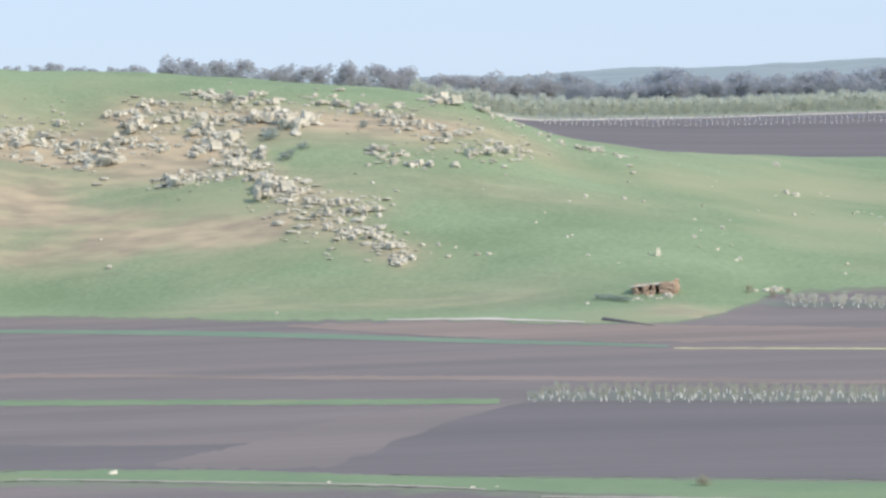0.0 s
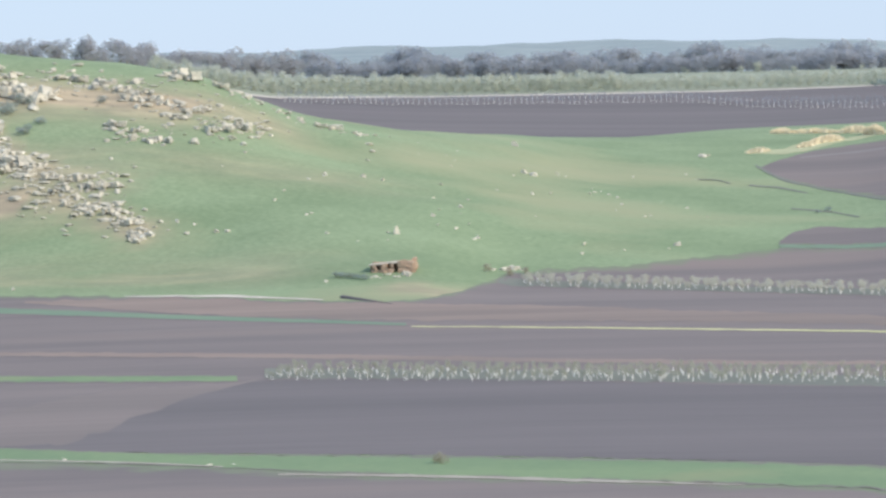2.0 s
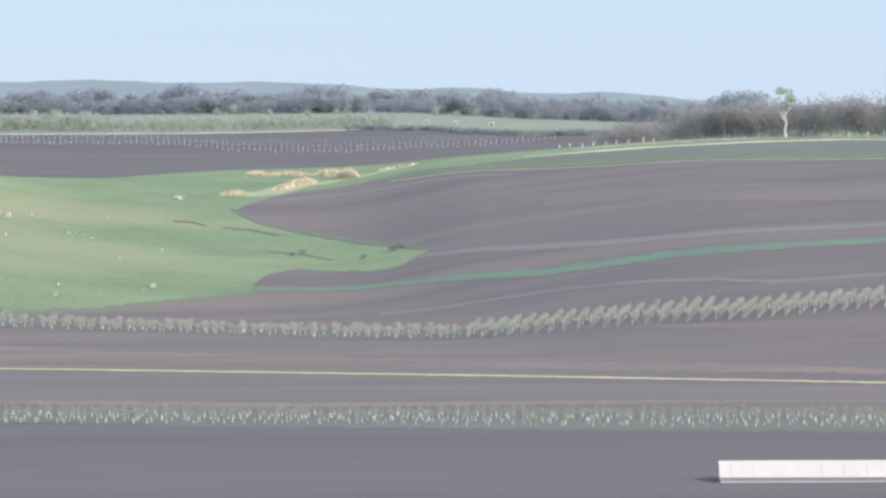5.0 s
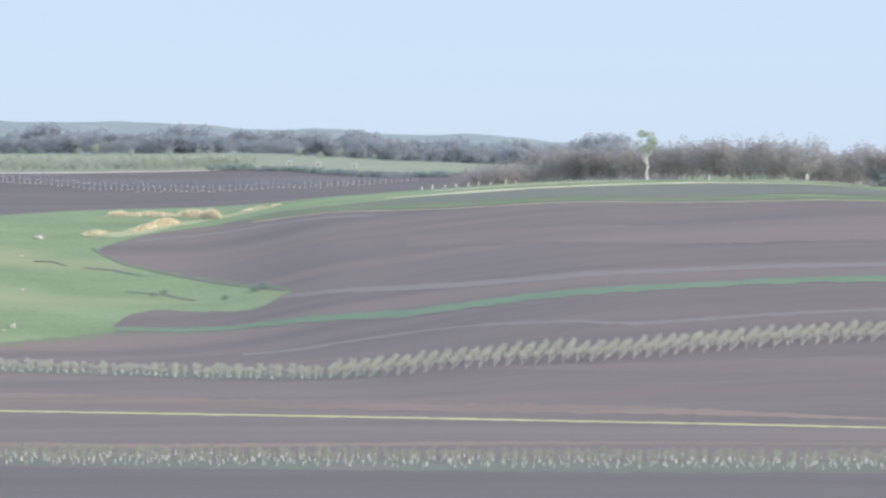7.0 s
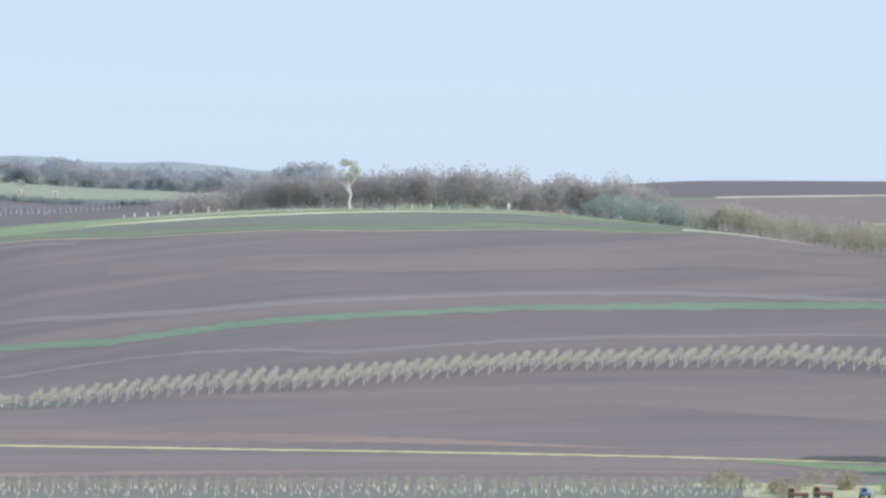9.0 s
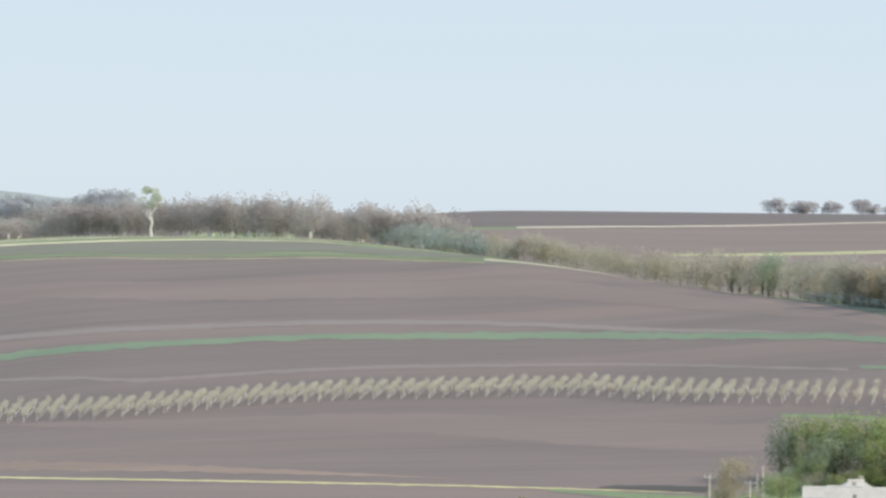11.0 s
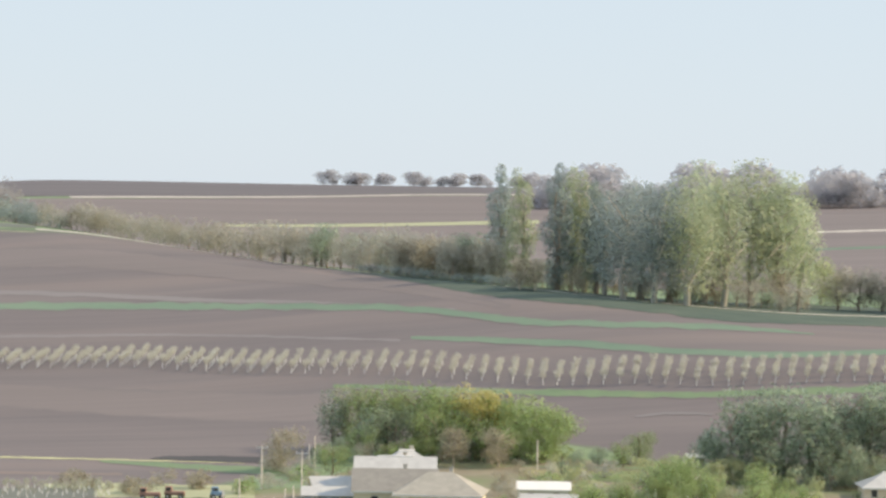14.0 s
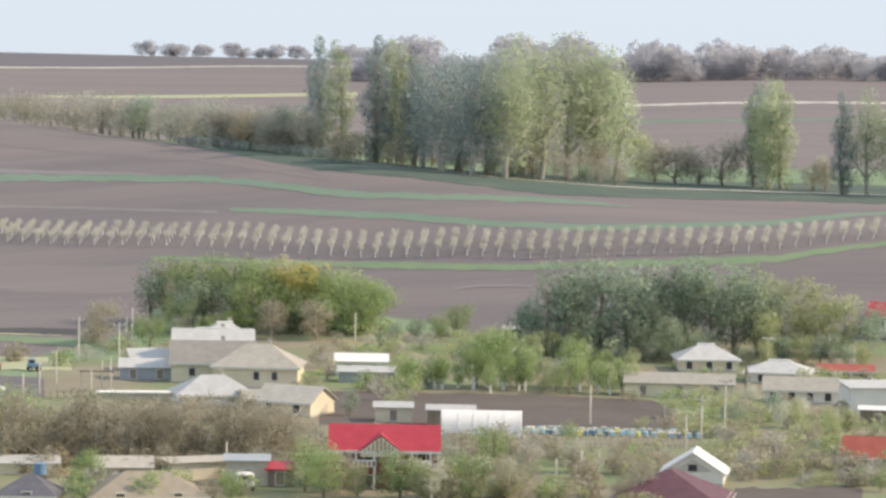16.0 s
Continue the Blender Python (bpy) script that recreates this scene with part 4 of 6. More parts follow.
def columns(h, r, base, n, seed):
    """Upright lobes side by side, for tall poplars of several leaders."""
    rng = random.Random(seed)
    out = []
    for i in range(n):
        t, far = rng.uniform(0, 6.28), r * rng.uniform(0.15, 0.62)
        top = h * (rng.uniform(0.93, 1.0) - 0.3 * (far / r) ** 2 / 0.38)
        low = base + rng.uniform(0, 0.25) * h
        x, y = math.cos(t) * far, math.sin(t) * far
        k = 4
        for q in range(k):
            z = low + (top - low) * (q + 0.5) / k
            rr = r * rng.uniform(0.32, 0.52) * (0.85 if q == k - 1 else 1.0)
            out.append((x + rng.uniform(-0.1, 0.1) * r, y + rng.uniform(-0.1, 0.1) * r, z, rr, (top - low) / k * 0.72))
    return out


# each kind: height, crown radius, crown base, leaf material, bark, clumps, clump size, slim, limbs
KINDS = {"B": (8, 3.4, 0.2, TWIG, BARK_BROWN, 1300, 0.36, 0.15, 5), "R": (8, 3.6, 0.4, TWIG_RED, BARK, 1600, 0.36, 0.2, 7), "G": (7, 3.2, 0.4, LEAF, BARK, 2000, 0.17, 0.7, 6), "D": (12, 4.4, 0.3, LEAF_DARK, BARK, 1650, 0.29, 0.7, 6),
         "O": (12, 4.0, 0.6, LEAF_OLIVE, BARK_PALE, 2400, 0.24, 0.7, 6), "V": (6, 2.7, 1.1, LEAF, LIMEWASH, 1700, 0.18, 0.7, 6), "M": (8, 3.7, 0.6, TWIG_OLIVE, BARK, 900, 0.34, 0.22, 6), "W": (5, 2.3, 0.7, BLOSSOM, LIMEWASH, 1200, 0.18, 0.7, 6), "Y": (9, 3.4, 1.0, LEAF_YELLOW, BARK, 1600, 0.25, 0.7, 5),
         # Q repeats P in darker leaves: the grove's shaded left half as colour
         "N": (26, 3.4, 1.6, LEAF_POPLAR, BARK_PALE, 2900, 0.36, 0.6, 8), "K": (26, 3.1, 1.2, LEAF_BLUE, BARK, 3100, 0.37, 0.6, 8), "P": (28, 7.2, 3.0, LEAF_POPLAR, BARK_PALE, 3400, 0.4, 0.6, 10), "Q": (28, 7.2, 2.0, LEAF_BLUE, BARK_PALE, 3400, 0.4, 0.6, 10), "F": (10, 4.6, 0.3, TWIG, BARK, 330, 0.8, 0.2, 5),
         "J": (7, 4.6, 0.5, TWIG_RED, BARK_GREY, 560, 0.36, 0.5, 6), "L": (10, 4.9, 1.9, TWIG_MAUVE, BARK_GREY, 900, 0.42, 0.5, 6), "H": (4, 2.4, 0.1, LEAF_BLUE, BARK, 700, 0.2, 0.7, 4), "S": (4, 2.6, 0.1, TWIG, BARK, 800, 0.3, 0.16, 5), "T": (16, 4.2, 5.5, LEAF_POPLAR, LIMEWASH, 620, 0.34, 0.7, 7)}
WORDS = {"B": "bare grey-brown tree with fine twigs", "R": "reddish-brown budding bush", "V": "young green garden tree with limewashed trunk", "M": "grey-olive budding tree", "G": "fresh green leafy tree", "D": "dense dark green tree", "O": "olive-green tree in young leaf", "W": "pale blossoming fruit tree",
         "Y": "tree covered in yellow blossom", "N": "tall narrow olive-green poplar", "K": "tall narrow dark green poplar", "P": "tall broad poplar with pale trunk", "Q": "tall broad poplar with shade painted into its grey-green leaves", "F": "bare roundish tree",
         "J": "bare pinkish-brown tree with sparse twigs", "L": "bare roadside tree with limewashed trunk", "H": "low dark green bush", "S": "bare brown twiggy shrub", "T": "slender tree with white trunk and sparse crown"}
STOCK = {}
bv, bf = [], []
rod(bv, bf, (0, 0, -0.3), (0, 0, 1.7), 0.34, 0.29, 7)
BAND = mesh_of("limewash_band", bv, bf, LIMEWASH, smooth=True)


def tree(kind, az, d, h, group, where, wide=1.0, lift=0.0):
    """One tree of a kind at its place; copies share the meshes of three variants."""
    base_h, r, cb, leaf, bark, n, size, slim, limbs = KINDS[kind]
    variant = rng.randrange(3)
    if (kind, variant) not in STOCK:
        s = 31 * variant + ord(kind)
        if kind in "NK":
            blobs = [(0.25 * r * math.cos(i * 2.1), 0.25 * r * math.sin(i * 2.1), base_h * (0.1 + 0.112 * i), r * (0.6, 0.85, 1.0, 1.0, 0.9, 0.74, 0.55, 0.34)[i], base_h * (0.11 if i < 7 else 0.1)) for i in range(8)]
        elif kind == "T":
            blobs = [(-1.3, 0.3, 12.6, 1.5, 1.5), (1.3, -0.4, 15.0, 1.5, 1.3), (0.2, 0.8, 10.4, 1.1, 1.4), (2.3, 0.2, 12.2, 1.0, 0.9), (-0.6, -0.8, 14.9, 1.1, 1.0), (-2.0, 0.0, 10.0, 0.7, 0.9)]
        elif kind in "PQ":
            blobs = columns(base_h, r, cb, 8, s)
        else:
            blobs = lobes(base_h, r, cb, 12, s, 0.35)
        wood = stem("trunk", bark, base_h, base_h * 0.02 + 0.06, limbs, s, spread=r / base_h * 1.3, split=kind in "NKPQT")
        STOCK[kind, variant] = (*(wood if kind in "NKPQT" else (wood, [])), foliage("crown", leaf, blobs, n, size, s, max(slim, 0.3), 0.3 if slim < 0.5 else 0.5, kind in "NKPQ"))
    trunk, limb_meshes, crown = STOCK[kind, variant]
    s = h / base_h
    p = spot(az, d, lift)
    word = "poplar" if kind in "NKPQ" else "bush" if kind in "RHS" else "tree"
    ob = thing(word, f"{WORDS[kind]} {where}", word, group, Matrix.LocRotScale(p, Euler((0, 0, rng.uniform(0, 6.28))), (s * wide, s * wide, s)))
    part("trunk", trunk, ob)
    if kind in "LV":
        part("limewash_band", BAND, ob, "limewashed foot of the trunk")
    for me in limb_meshes:
        part("limb", me, ob)
    part("crown", crown, ob)
    return ob


class Bake:
    """Collects many copies of meshes into one mesh."""

    def __init__(self):
        self.v, self.f, self.s, self.n, self.turned = [], [], [], 0, []

    def add(self, me, m, slot):
        co = np.empty(len(me.vertices) * 3)
        me.vertices.foreach_get("co", co)
        a = np.array(m)
        co = co.reshape(-1, 3) @ a[:3, :3].T + a[:3, 3]
        self.v.extend(co.tolist())
        if me.name in FACING:
            way = FACING[me.name] @ a[:3, :3].T
            self.turned.extend((way / np.linalg.norm(way, axis=1)[:, None]).tolist())
        else:
            self.turned.extend([(0.0, 0.0, 0.0)] * len(co))
        for p in me.polygons:
            self.f.append(tuple(self.n + i for i in p.vertices))
            self.s.append(slot)
        self.n += len(co)

    def make(self, name, mats, label, category):
        me = mesh_of(name, self.v, self.f, mats, smooth=True, slots=self.s)
        me.normals_split_custom_set_from_vertices(self.turned)
        return tagged(new(name, me), label, category, kind="stuff")


def far_tree(bake, az, d, h, wide):
    """A tree of a distant wood, joined into one mesh with the others."""
    variant = rng.randrange(3)
    if ("F", variant) not in STOCK:
        base_h, r, cb, leaf, bark, n, size, slim, limbs = KINDS["F"]
        STOCK["F", variant] = (stem("trunk", bark, base_h, 0.25, limbs, variant, spread=0.5), foliage("crown", leaf, lobes(base_h, r, cb, 8, 50 + variant, 0.3), n, size, variant, 0.5, 0.45))
    s = h / 10
    m = Matrix.LocRotScale(spot(az, d), Euler((0, 0, rng.uniform(0, 6.28))), (s * wide, s * wide, s))
    bake.add(STOCK["F", variant][0], m, 0)
    bake.add(STOCK["F", variant][1], m, 1)


# poplars on the lane
for k, az, d, h in [("K", 16.8, 766, 30.0), ("N", 17.15, 760, 29.0), ("K", 17.85, 748, 31.0), ("N", 18.1, 754, 31.0), ("K", 18.55, 748, 28.0), ("N", 18.35, 756, 30.0), ("Q", 19.05, 726, 28.5), ("Q", 19.6, 716, 29.0), ("P", 20.2, 715, 31.0),
                    ("P", 20.85, 727, 32.0), ("P", 21.35, 745, 36.0), ("P", 21.9, 747, 34.0), ("P", 22.2, 760, 27.5), ("P", 20.5, 745, 35.0), ("Q", 19.35, 735, 29.0), ("Q", 18.7, 745, 28.0), ("Q", 19.9, 738, 30.0)]:
    tree(k, az, d, h, "poplar grove on the lane", "in the grove along the lane", wide=1.2 if k in "PQ" else 1.1)
for i in range(30):
    az = 16.7 + 5.8 * i / 30 + rng.uniform(-0.1, 0.1)
    tree(rng.choice("DDMMB"), az, float(brow_d(az)) + rng.uniform(22, 48), rng.uniform(4.5, 8.0), "undergrowth by the poplars", "under the poplars", wide=1.2)
for k, az, d, h in [("K", 24.7, 745, 25.5), ("N", 25.2, 737, 26.0), ("P", 24.95, 742, 27.0), ("N", 24.97, 736, 26.0), ("K", 26.3, 721, 24.0), ("P", 26.75, 724, 25.5), ("N", 27.3, 724, 26), ("P", 27.9, 722, 25)]:
    tree(k, az, d, h, "poplars by the field", "beside the lane", wide=1.05)
for k, az, d, h in [("O", 22.6, 772, 13.4), ("O", 22.85, 765, 9.0), ("B", 17.17, 729, 8.0), ("B", 17.45, 727, 8.5), ("B", 18.2, 735, 6.9), ("B", 21.9, 737, 9.3), ("R", 23.3, 745, 8.1), ("R", 24.15, 745, 9.5), ("R", 25.78, 733, 6.5), ("R", 23.7, 745, 7.0), ("R", 22.9, 745, 8.0), ("R", 26.0, 735, 6)]:
    tree(k, az, d, h * (1.3 if k == "R" else 1), "undergrowth by the poplars", "under the poplars", wide=1.25 if k == "R" else 1.2)

# bushes and trees down the line of the lane
for i in range(74):
    az = 7.6 + 9.2 * (i + rng.uniform(-0.45, 0.45)) / 74
    d = float(brow_d(az)) + rng.uniform(10, 34)
    tall = 1.0 + 0.55 * max(0.0, min(1.0, (az - 11) / 3))
    k = "H" if 7.9 < az < 9.0 and rng.random() < 0.5 else rng.choice("JJJMJB" if az < 12.9 else "MMBMDB")
    tree(k, az, d, rng.uniform(5.0, 8.5) * tall * (0.6 if k in "HS" else 1), "hedge along the lane", "in the hedge along the lane", wide=rng.uniform(1.0, 1.5))
for i in range(16):
    az = 14.9 + 1.9 * i / 16 + rng.uniform(-0.05, 0.05)
    tree(rng.choice("BMM"), az, float(brow_d(az)) + rng.uniform(4, 16), rng.uniform(9.0, 13.0), "hedge along the lane", "in the hedge along the lane", wide=1.15)
for i in range(14):
    az = 14.3 + 3.0 * i / 14
    tree("H", az, float(brow_d(az)) - 2 + rng.uniform(-2, 2), rng.uniform(2.0, 3.0), "low bushes of the lane", "at the edge of the ploughed field", wide=1.5)

# tree line on the brow
for i in range(84):
    az = -0.8 + 8.8 * (i + rng.uniform(-0.35, 0.35)) / 84
    d = float(brow_d(az)) + rng.uniform(20, 75) + max(0, 1.5 - az) * 40
    tree("L", az, d, rng.uniform(12.0, 15.5), "tree line on the brow", "in the tree line", wide=rng.uniform(0.9, 1.2))
tree("T", 2.37, 1090, 17.0, "tree line on the brow", "above the tree line", wide=1.3)
for az, h in ((6.8, 6.0), (7.1, 7.5), (7.4, 8.5), (7.7, 8), (8.05, 7.0), (8.4, 5.5)):
    tree("H", az, float(brow_d(az)) + 6, h, "dark bushes on the brow", "at the end of the tree line", wide=1.6)

# far tree line behind the hill
bake = Bake()
for i in range(60):
    az = -26 + 10.6 * (i + rng.uniform(-0.45, 0.45)) / 60
    if not -20.2 < az < -19.85:
        far_tree(bake, az, float(ridge_d(az)) + rng.uniform(0, 30), rng.uniform(8, 12) * (1.35 if az > -20.3 else 1.05 if az > -23 else 0.6), rng.uniform(1.2, 1.8))
bake.make("wood_behind_hill", [TWIG_RIDGE_HAZE, TWIG_RIDGE_HAZE], "bare trees showing behind the hill, haze in their pale colour", "wood")
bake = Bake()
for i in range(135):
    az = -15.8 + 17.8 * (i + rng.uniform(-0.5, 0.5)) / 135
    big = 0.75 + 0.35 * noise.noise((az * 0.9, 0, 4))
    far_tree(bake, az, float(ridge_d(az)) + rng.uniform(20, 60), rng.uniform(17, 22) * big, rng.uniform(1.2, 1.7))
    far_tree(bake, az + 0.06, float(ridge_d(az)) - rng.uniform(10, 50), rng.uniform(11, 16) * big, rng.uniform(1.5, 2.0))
# trunks and crowns both take the haze-tinted colour
bake.make("far_wood", [TWIG_HAZE, TWIG_HAZE], "distant line of bare trees with pale blue haze in their colour", "wood")
bake = Bake()
for i in range(36):
    az = 13.4 + 4.5 * i / 36 + rng.uniform(-0.12, 0.12)
    if noise.noise((az * 2.3, 7, 1)) > -0.25:
        far_tree(bake, az, 1890 + rng.uniform(-15, 15), rng.uniform(5.5, 9.5), rng.uniform(1.5, 2.1))
# (azimuth, half width, rise) of the clumps that stand out of the wood
CLUMPS = [(17.75, 0.2, 4), (18.5, 0.35, 9), (20.45, 0.4, 11), (21.4, 0.3, 9), (22.9, 0.42, 7), (24.2, 0.4, 7), (25.05, 0.2, 4), (25.95, 0.3, 5), (27.6, 0.4, 6)]
for row in range(2):
    for i in range(60):
        az = 17.4 + 11.4 * i / 60 + rng.uniform(-0.08, 0.08)
        rise = max(top * math.exp(-((az - mid) / half) ** 4) for mid, half, top in CLUMPS)
        far_tree(bake, az, 1500 + 45 * row + rng.uniform(-15, 15), (rng.uniform(9.5, 12.5) + rise) * 0.95, rng.uniform(1.3, 1.6))
bake.make("ridge_wood", [TWIG_RIDGE_HAZE, TWIG_RIDGE_HAZE], "bare trees along the far ridge, haze in their pale colour", "wood")

# near orchard: five rows with limewashed trunks
def orchard_tree(seed, leaf, clumps, size, girth):
    v, f = [], []
    rod(v, f, (0, 0, -0.2), (0, 0, 1.25), girth, 0.75 * girth)
    low = mesh_of("limewashed_trunk", v, f, LIMEWASH)
    v, f = [], []
    r = random.Random(seed)
    rod(v, f, (0, 0, 0.88), (0, 0, 2.2), 0.075, 0.03, 5)
    for i in range(6):
        t = i * 1.05 + r.uniform(-0.3, 0.3)
        rod(v, f, (0, 0, 0.9 + 0.12 * i), (math.cos(t) * 0.8, math.sin(t) * 0.8, 1.9 + r.uniform(0, 0.9)), 0.045, 0.012, 4)
    top = mesh_of("bough", v, f, BARK_PALE)
    crown = foliage("crown", leaf, [(0, 0, 2.25, 0.75, 0.85)] + [(0.6 * math.cos(k), 0.6 * math.sin(k), 2.05 + 0.25 * (k % 3), 0.45, 0.55) for k in range(6)], clumps, size, seed, 0.55, 0.3)
    return low, top, crown


SAPLINGS = [orchard_tree(s, BLOSSOM, 115, 0.21, 0.11) for s in range(4)]
VALLEY_SAPLINGS = [orchard_tree(s, BUDDING, 90, 0.2, 0.2) for s in range(4, 8)]


def sapling(p, h, group, label, wide=0.95, stock=SAPLINGS):
    k = rng.choice(stock)
    ob = thing("fruit_tree", label, "fruit tree", group, Matrix.LocRotScale(p, Euler((0, 0, rng.uniform(0, 6.28))), (h / 3 * wide, h / 3 * wide, h / 3)))
    part("trunk", k[0], ob, "limewashed trunk")
    part("bough", k[1], ob)
    part("crown", k[2], ob, "pale blossoming crown")


def in_plan(x, y, lift=0.0):
    return spot(math.degrees(math.atan2(x, y)), math.hypot(x, y), lift)


near_rows = Bake()
for row in range(6):
    n = 100 if row < 2 else 165
    for i in range(n):
        u = (i + rng.uniform(-0.6, 0.6)) / n
        p = in_plan(-150 + 236 * u, 500 - 17 * u + row * 3.2 + rng.uniform(-1.1, 1.1))
        h = rng.uniform(1.3, 2.2)
        if row < 2:
            sapling(p, h, "young orchard in the valley", "young pale fruit tree with limewashed trunk", 0.75, VALLEY_SAPLINGS)
        else:
            for slot, me in enumerate(rng.choice(VALLEY_SAPLINGS)):
                near_rows.add(me, Matrix.LocRotScale(p, Euler((0, 0, rng.uniform(0, 6.28))), (h / 4, h / 4, h / 3)), slot)
near_rows.make("orchard_back_rows", [LIMEWASH, BARK_PALE, BUDDING], "back rows of young pale fruit trees", "orchard")
# upper orchard: files of three trees up the slope
ORCH = [(-11.9, 744), (-8.6, 722), (-4.4, 690), (-1.4, 675), (1.7, 664), (5.8, 670), (8, 669), (9.9, 667), (12, 652), (15, 632), (17.9, 608), (19.5, 603), (21, 597), (24, 598), (27, 614), (31, 640)]
orch = knots(ORCH)
slope_rows = Bake()
az = -11.9
while az < 28.5:
    d0 = float(orch(az))
    near = az > -3.5
    rows = 7 if -3.5 < az < 13 else 4
    for row in range(rows):
        d = d0 + 1 + row * ((10.5 if az > 1 else 13) / (rows - 1))
        a = az + (0.21 if -3.5 < az < 11 else max(0.06, 0.21 - 0.025 * (az - 11)) if az >= 11 else -0.045) * row / (rows - 1)
        if not near:
            a += rng.uniform(-0.12, 0.12)
        p = spot(a + rng.uniform(-0.012, 0.012), d + rng.uniform(-0.3, 0.3))
        h = rng.uniform(2.6, 3.3) * (1 if near else 0.75)
        w = h / 3 * (0.74 if az < 13 else 0.85) if near else h / 3 * 1.1
        if az > 18.5 and row < 3:
            sapling(p, h, "upper orchard above the village", "young pale fruit tree in the upper orchard", 0.85)
        else:
            for slot, me in enumerate(rng.choice(SAPLINGS)):
                slope_rows.add(me, Matrix.LocRotScale(p, Euler((0, 0, rng.uniform(0, 6.28))), (w, w, h / 3)), slot)
    az += math.degrees((2.95 if az > -3.5 else 2.3) / d0)
slope_rows.make("orchard_rows", [LIMEWASH, BARK_PALE, BLOSSOM], "files of young pale fruit trees across the slope", "orchard")

# young plantation rows far behind the hill
pv, pf, ps = [], [], []
far_row = knots([(-16.5, 1550), (-9.3, 1578), (-7.3, 1530), (-5.3, 1502), (-3.2, 1515), (-1.6, 1580)])
for i in range(150):
    a = -16.3 + 14.6 * i / 150
    row = float(far_row(a))
    for d, h in ((row, 3.2), (row + 26, 3.2)):
        p = spot(a + rng.uniform(-0.015, 0.015), d + rng.uniform(-6, 6))
        k = len(pf)
        rod(pv, pf, p, p + Vector((0, 0, 1.7)), 0.15, 0.12, 5)
        ps += [0] * (len(pf) - k)
        k = len(pf)
        for j in range(6):
            t = rng.uniform(0, 6.28)
            rod(pv, pf, p + Vector((0, 0, 1.5)), p + Vector((math.cos(t) * 1.5, math.sin(t) * 1.5, h * rng.uniform(0.8, 1.5))), 0.11, 0.06, 4)
        ps += [1] * (len(pf) - k)
tagged(new("plantation_rows", mesh_of("plantation_rows", pv, pf, [LIMEWASH, TWIG_HAZE], slots=ps)), "rows of young bare trees with limewashed trunks", "plantation", kind="stuff")
bake = Bake()
pale = [foliage("crown", LEAF_PALE, lobes(9, 3.6, 0.2, 7, 70 + k, 0.3), 280, 0.68, 70 + k, 0.8, 0.5) for k in range(3)]
for row in range(3):
    for i in range(76):
        a = -18.6 + 13.9 * (i + 0.33 * row + rng.uniform(-0.1, 0.1)) / 76
        d = float(knots([(-19, 1570), (-16.9, 1592), (-13.8, 1650), (-8, 1668)])(a)) + row * 14
        k = rng.uniform(0.85, 1.15) * (1 if a < -10 else 0.7)
        bake.add(rng.choice(pale), Matrix.LocRotScale(spot(a, d), Euler((0, 0, rng.uniform(0, 6.28))), (k, k, k)), 0)
for i in range(14):
    a, d = rng.uniform(-9, -2.5), rng.uniform(1760, 1860)
    k = rng.uniform(0.3, 0.7)
    bake.add(rng.choice(pale), Matrix.LocRotScale(spot(a, d), Euler((0, 0, rng.uniform(0, 6.28))), (k * 1.3, k * 1.3, k)), 0)
bake.make("far_plantation", [LEAF_PALE], "rows of pale green rounded trees along the far track", "plantation")
# dark scrub along the far road
bake = Bake()
scrub = [foliage("crown", LEAF_BLUE, lobes(4, 2.6, 0.0, 6, 40 + k, 0.3), 90, 0.6, 40 + k, 0.6, 0.4) for k in range(3)]
for i in range(90):
    a = -5.6 + 4.4 * i / 90 + rng.uniform(-0.04, 0.04)
    k = rng.uniform(0.4, 0.95)
    bake.add(rng.choice(scrub), Matrix.LocRotScale(spot(a, float(knots([(-6, 1656), (-4.4, 1640), (-2.2, 1596), (-1, 1606)])(a)) + rng.uniform(-6, 6)), Euler((0, 0, rng.uniform(0, 6.28))), (k * 1.5, k * 1.5, k)), 0)
bake.make("road_scrub", [LEAF_BLUE], "dark scrub along the far road", "scrub")
# pale marker posts on the far road
for i in range(9):
    a = -1.75 + 0.22 * i + rng.uniform(-0.05, 0.05)
    v, f = [], []
    rod(v, f, (0, 0, -0.3), (0, 0, rng.uniform(1.6, 2.4)), 0.22, 0.2, 6)
    post = new("marker_post", mesh_of("marker_post", v, f, LIMEWASH, smooth=True))
    post.matrix_basis = Matrix.Translation(spot(a, float(brow_d(a)) + 30))
    tagged(post, "short white post beside the far road", "post", "posts on the far road")
# dry reeds at the head of the gully
rv, rf = [], []
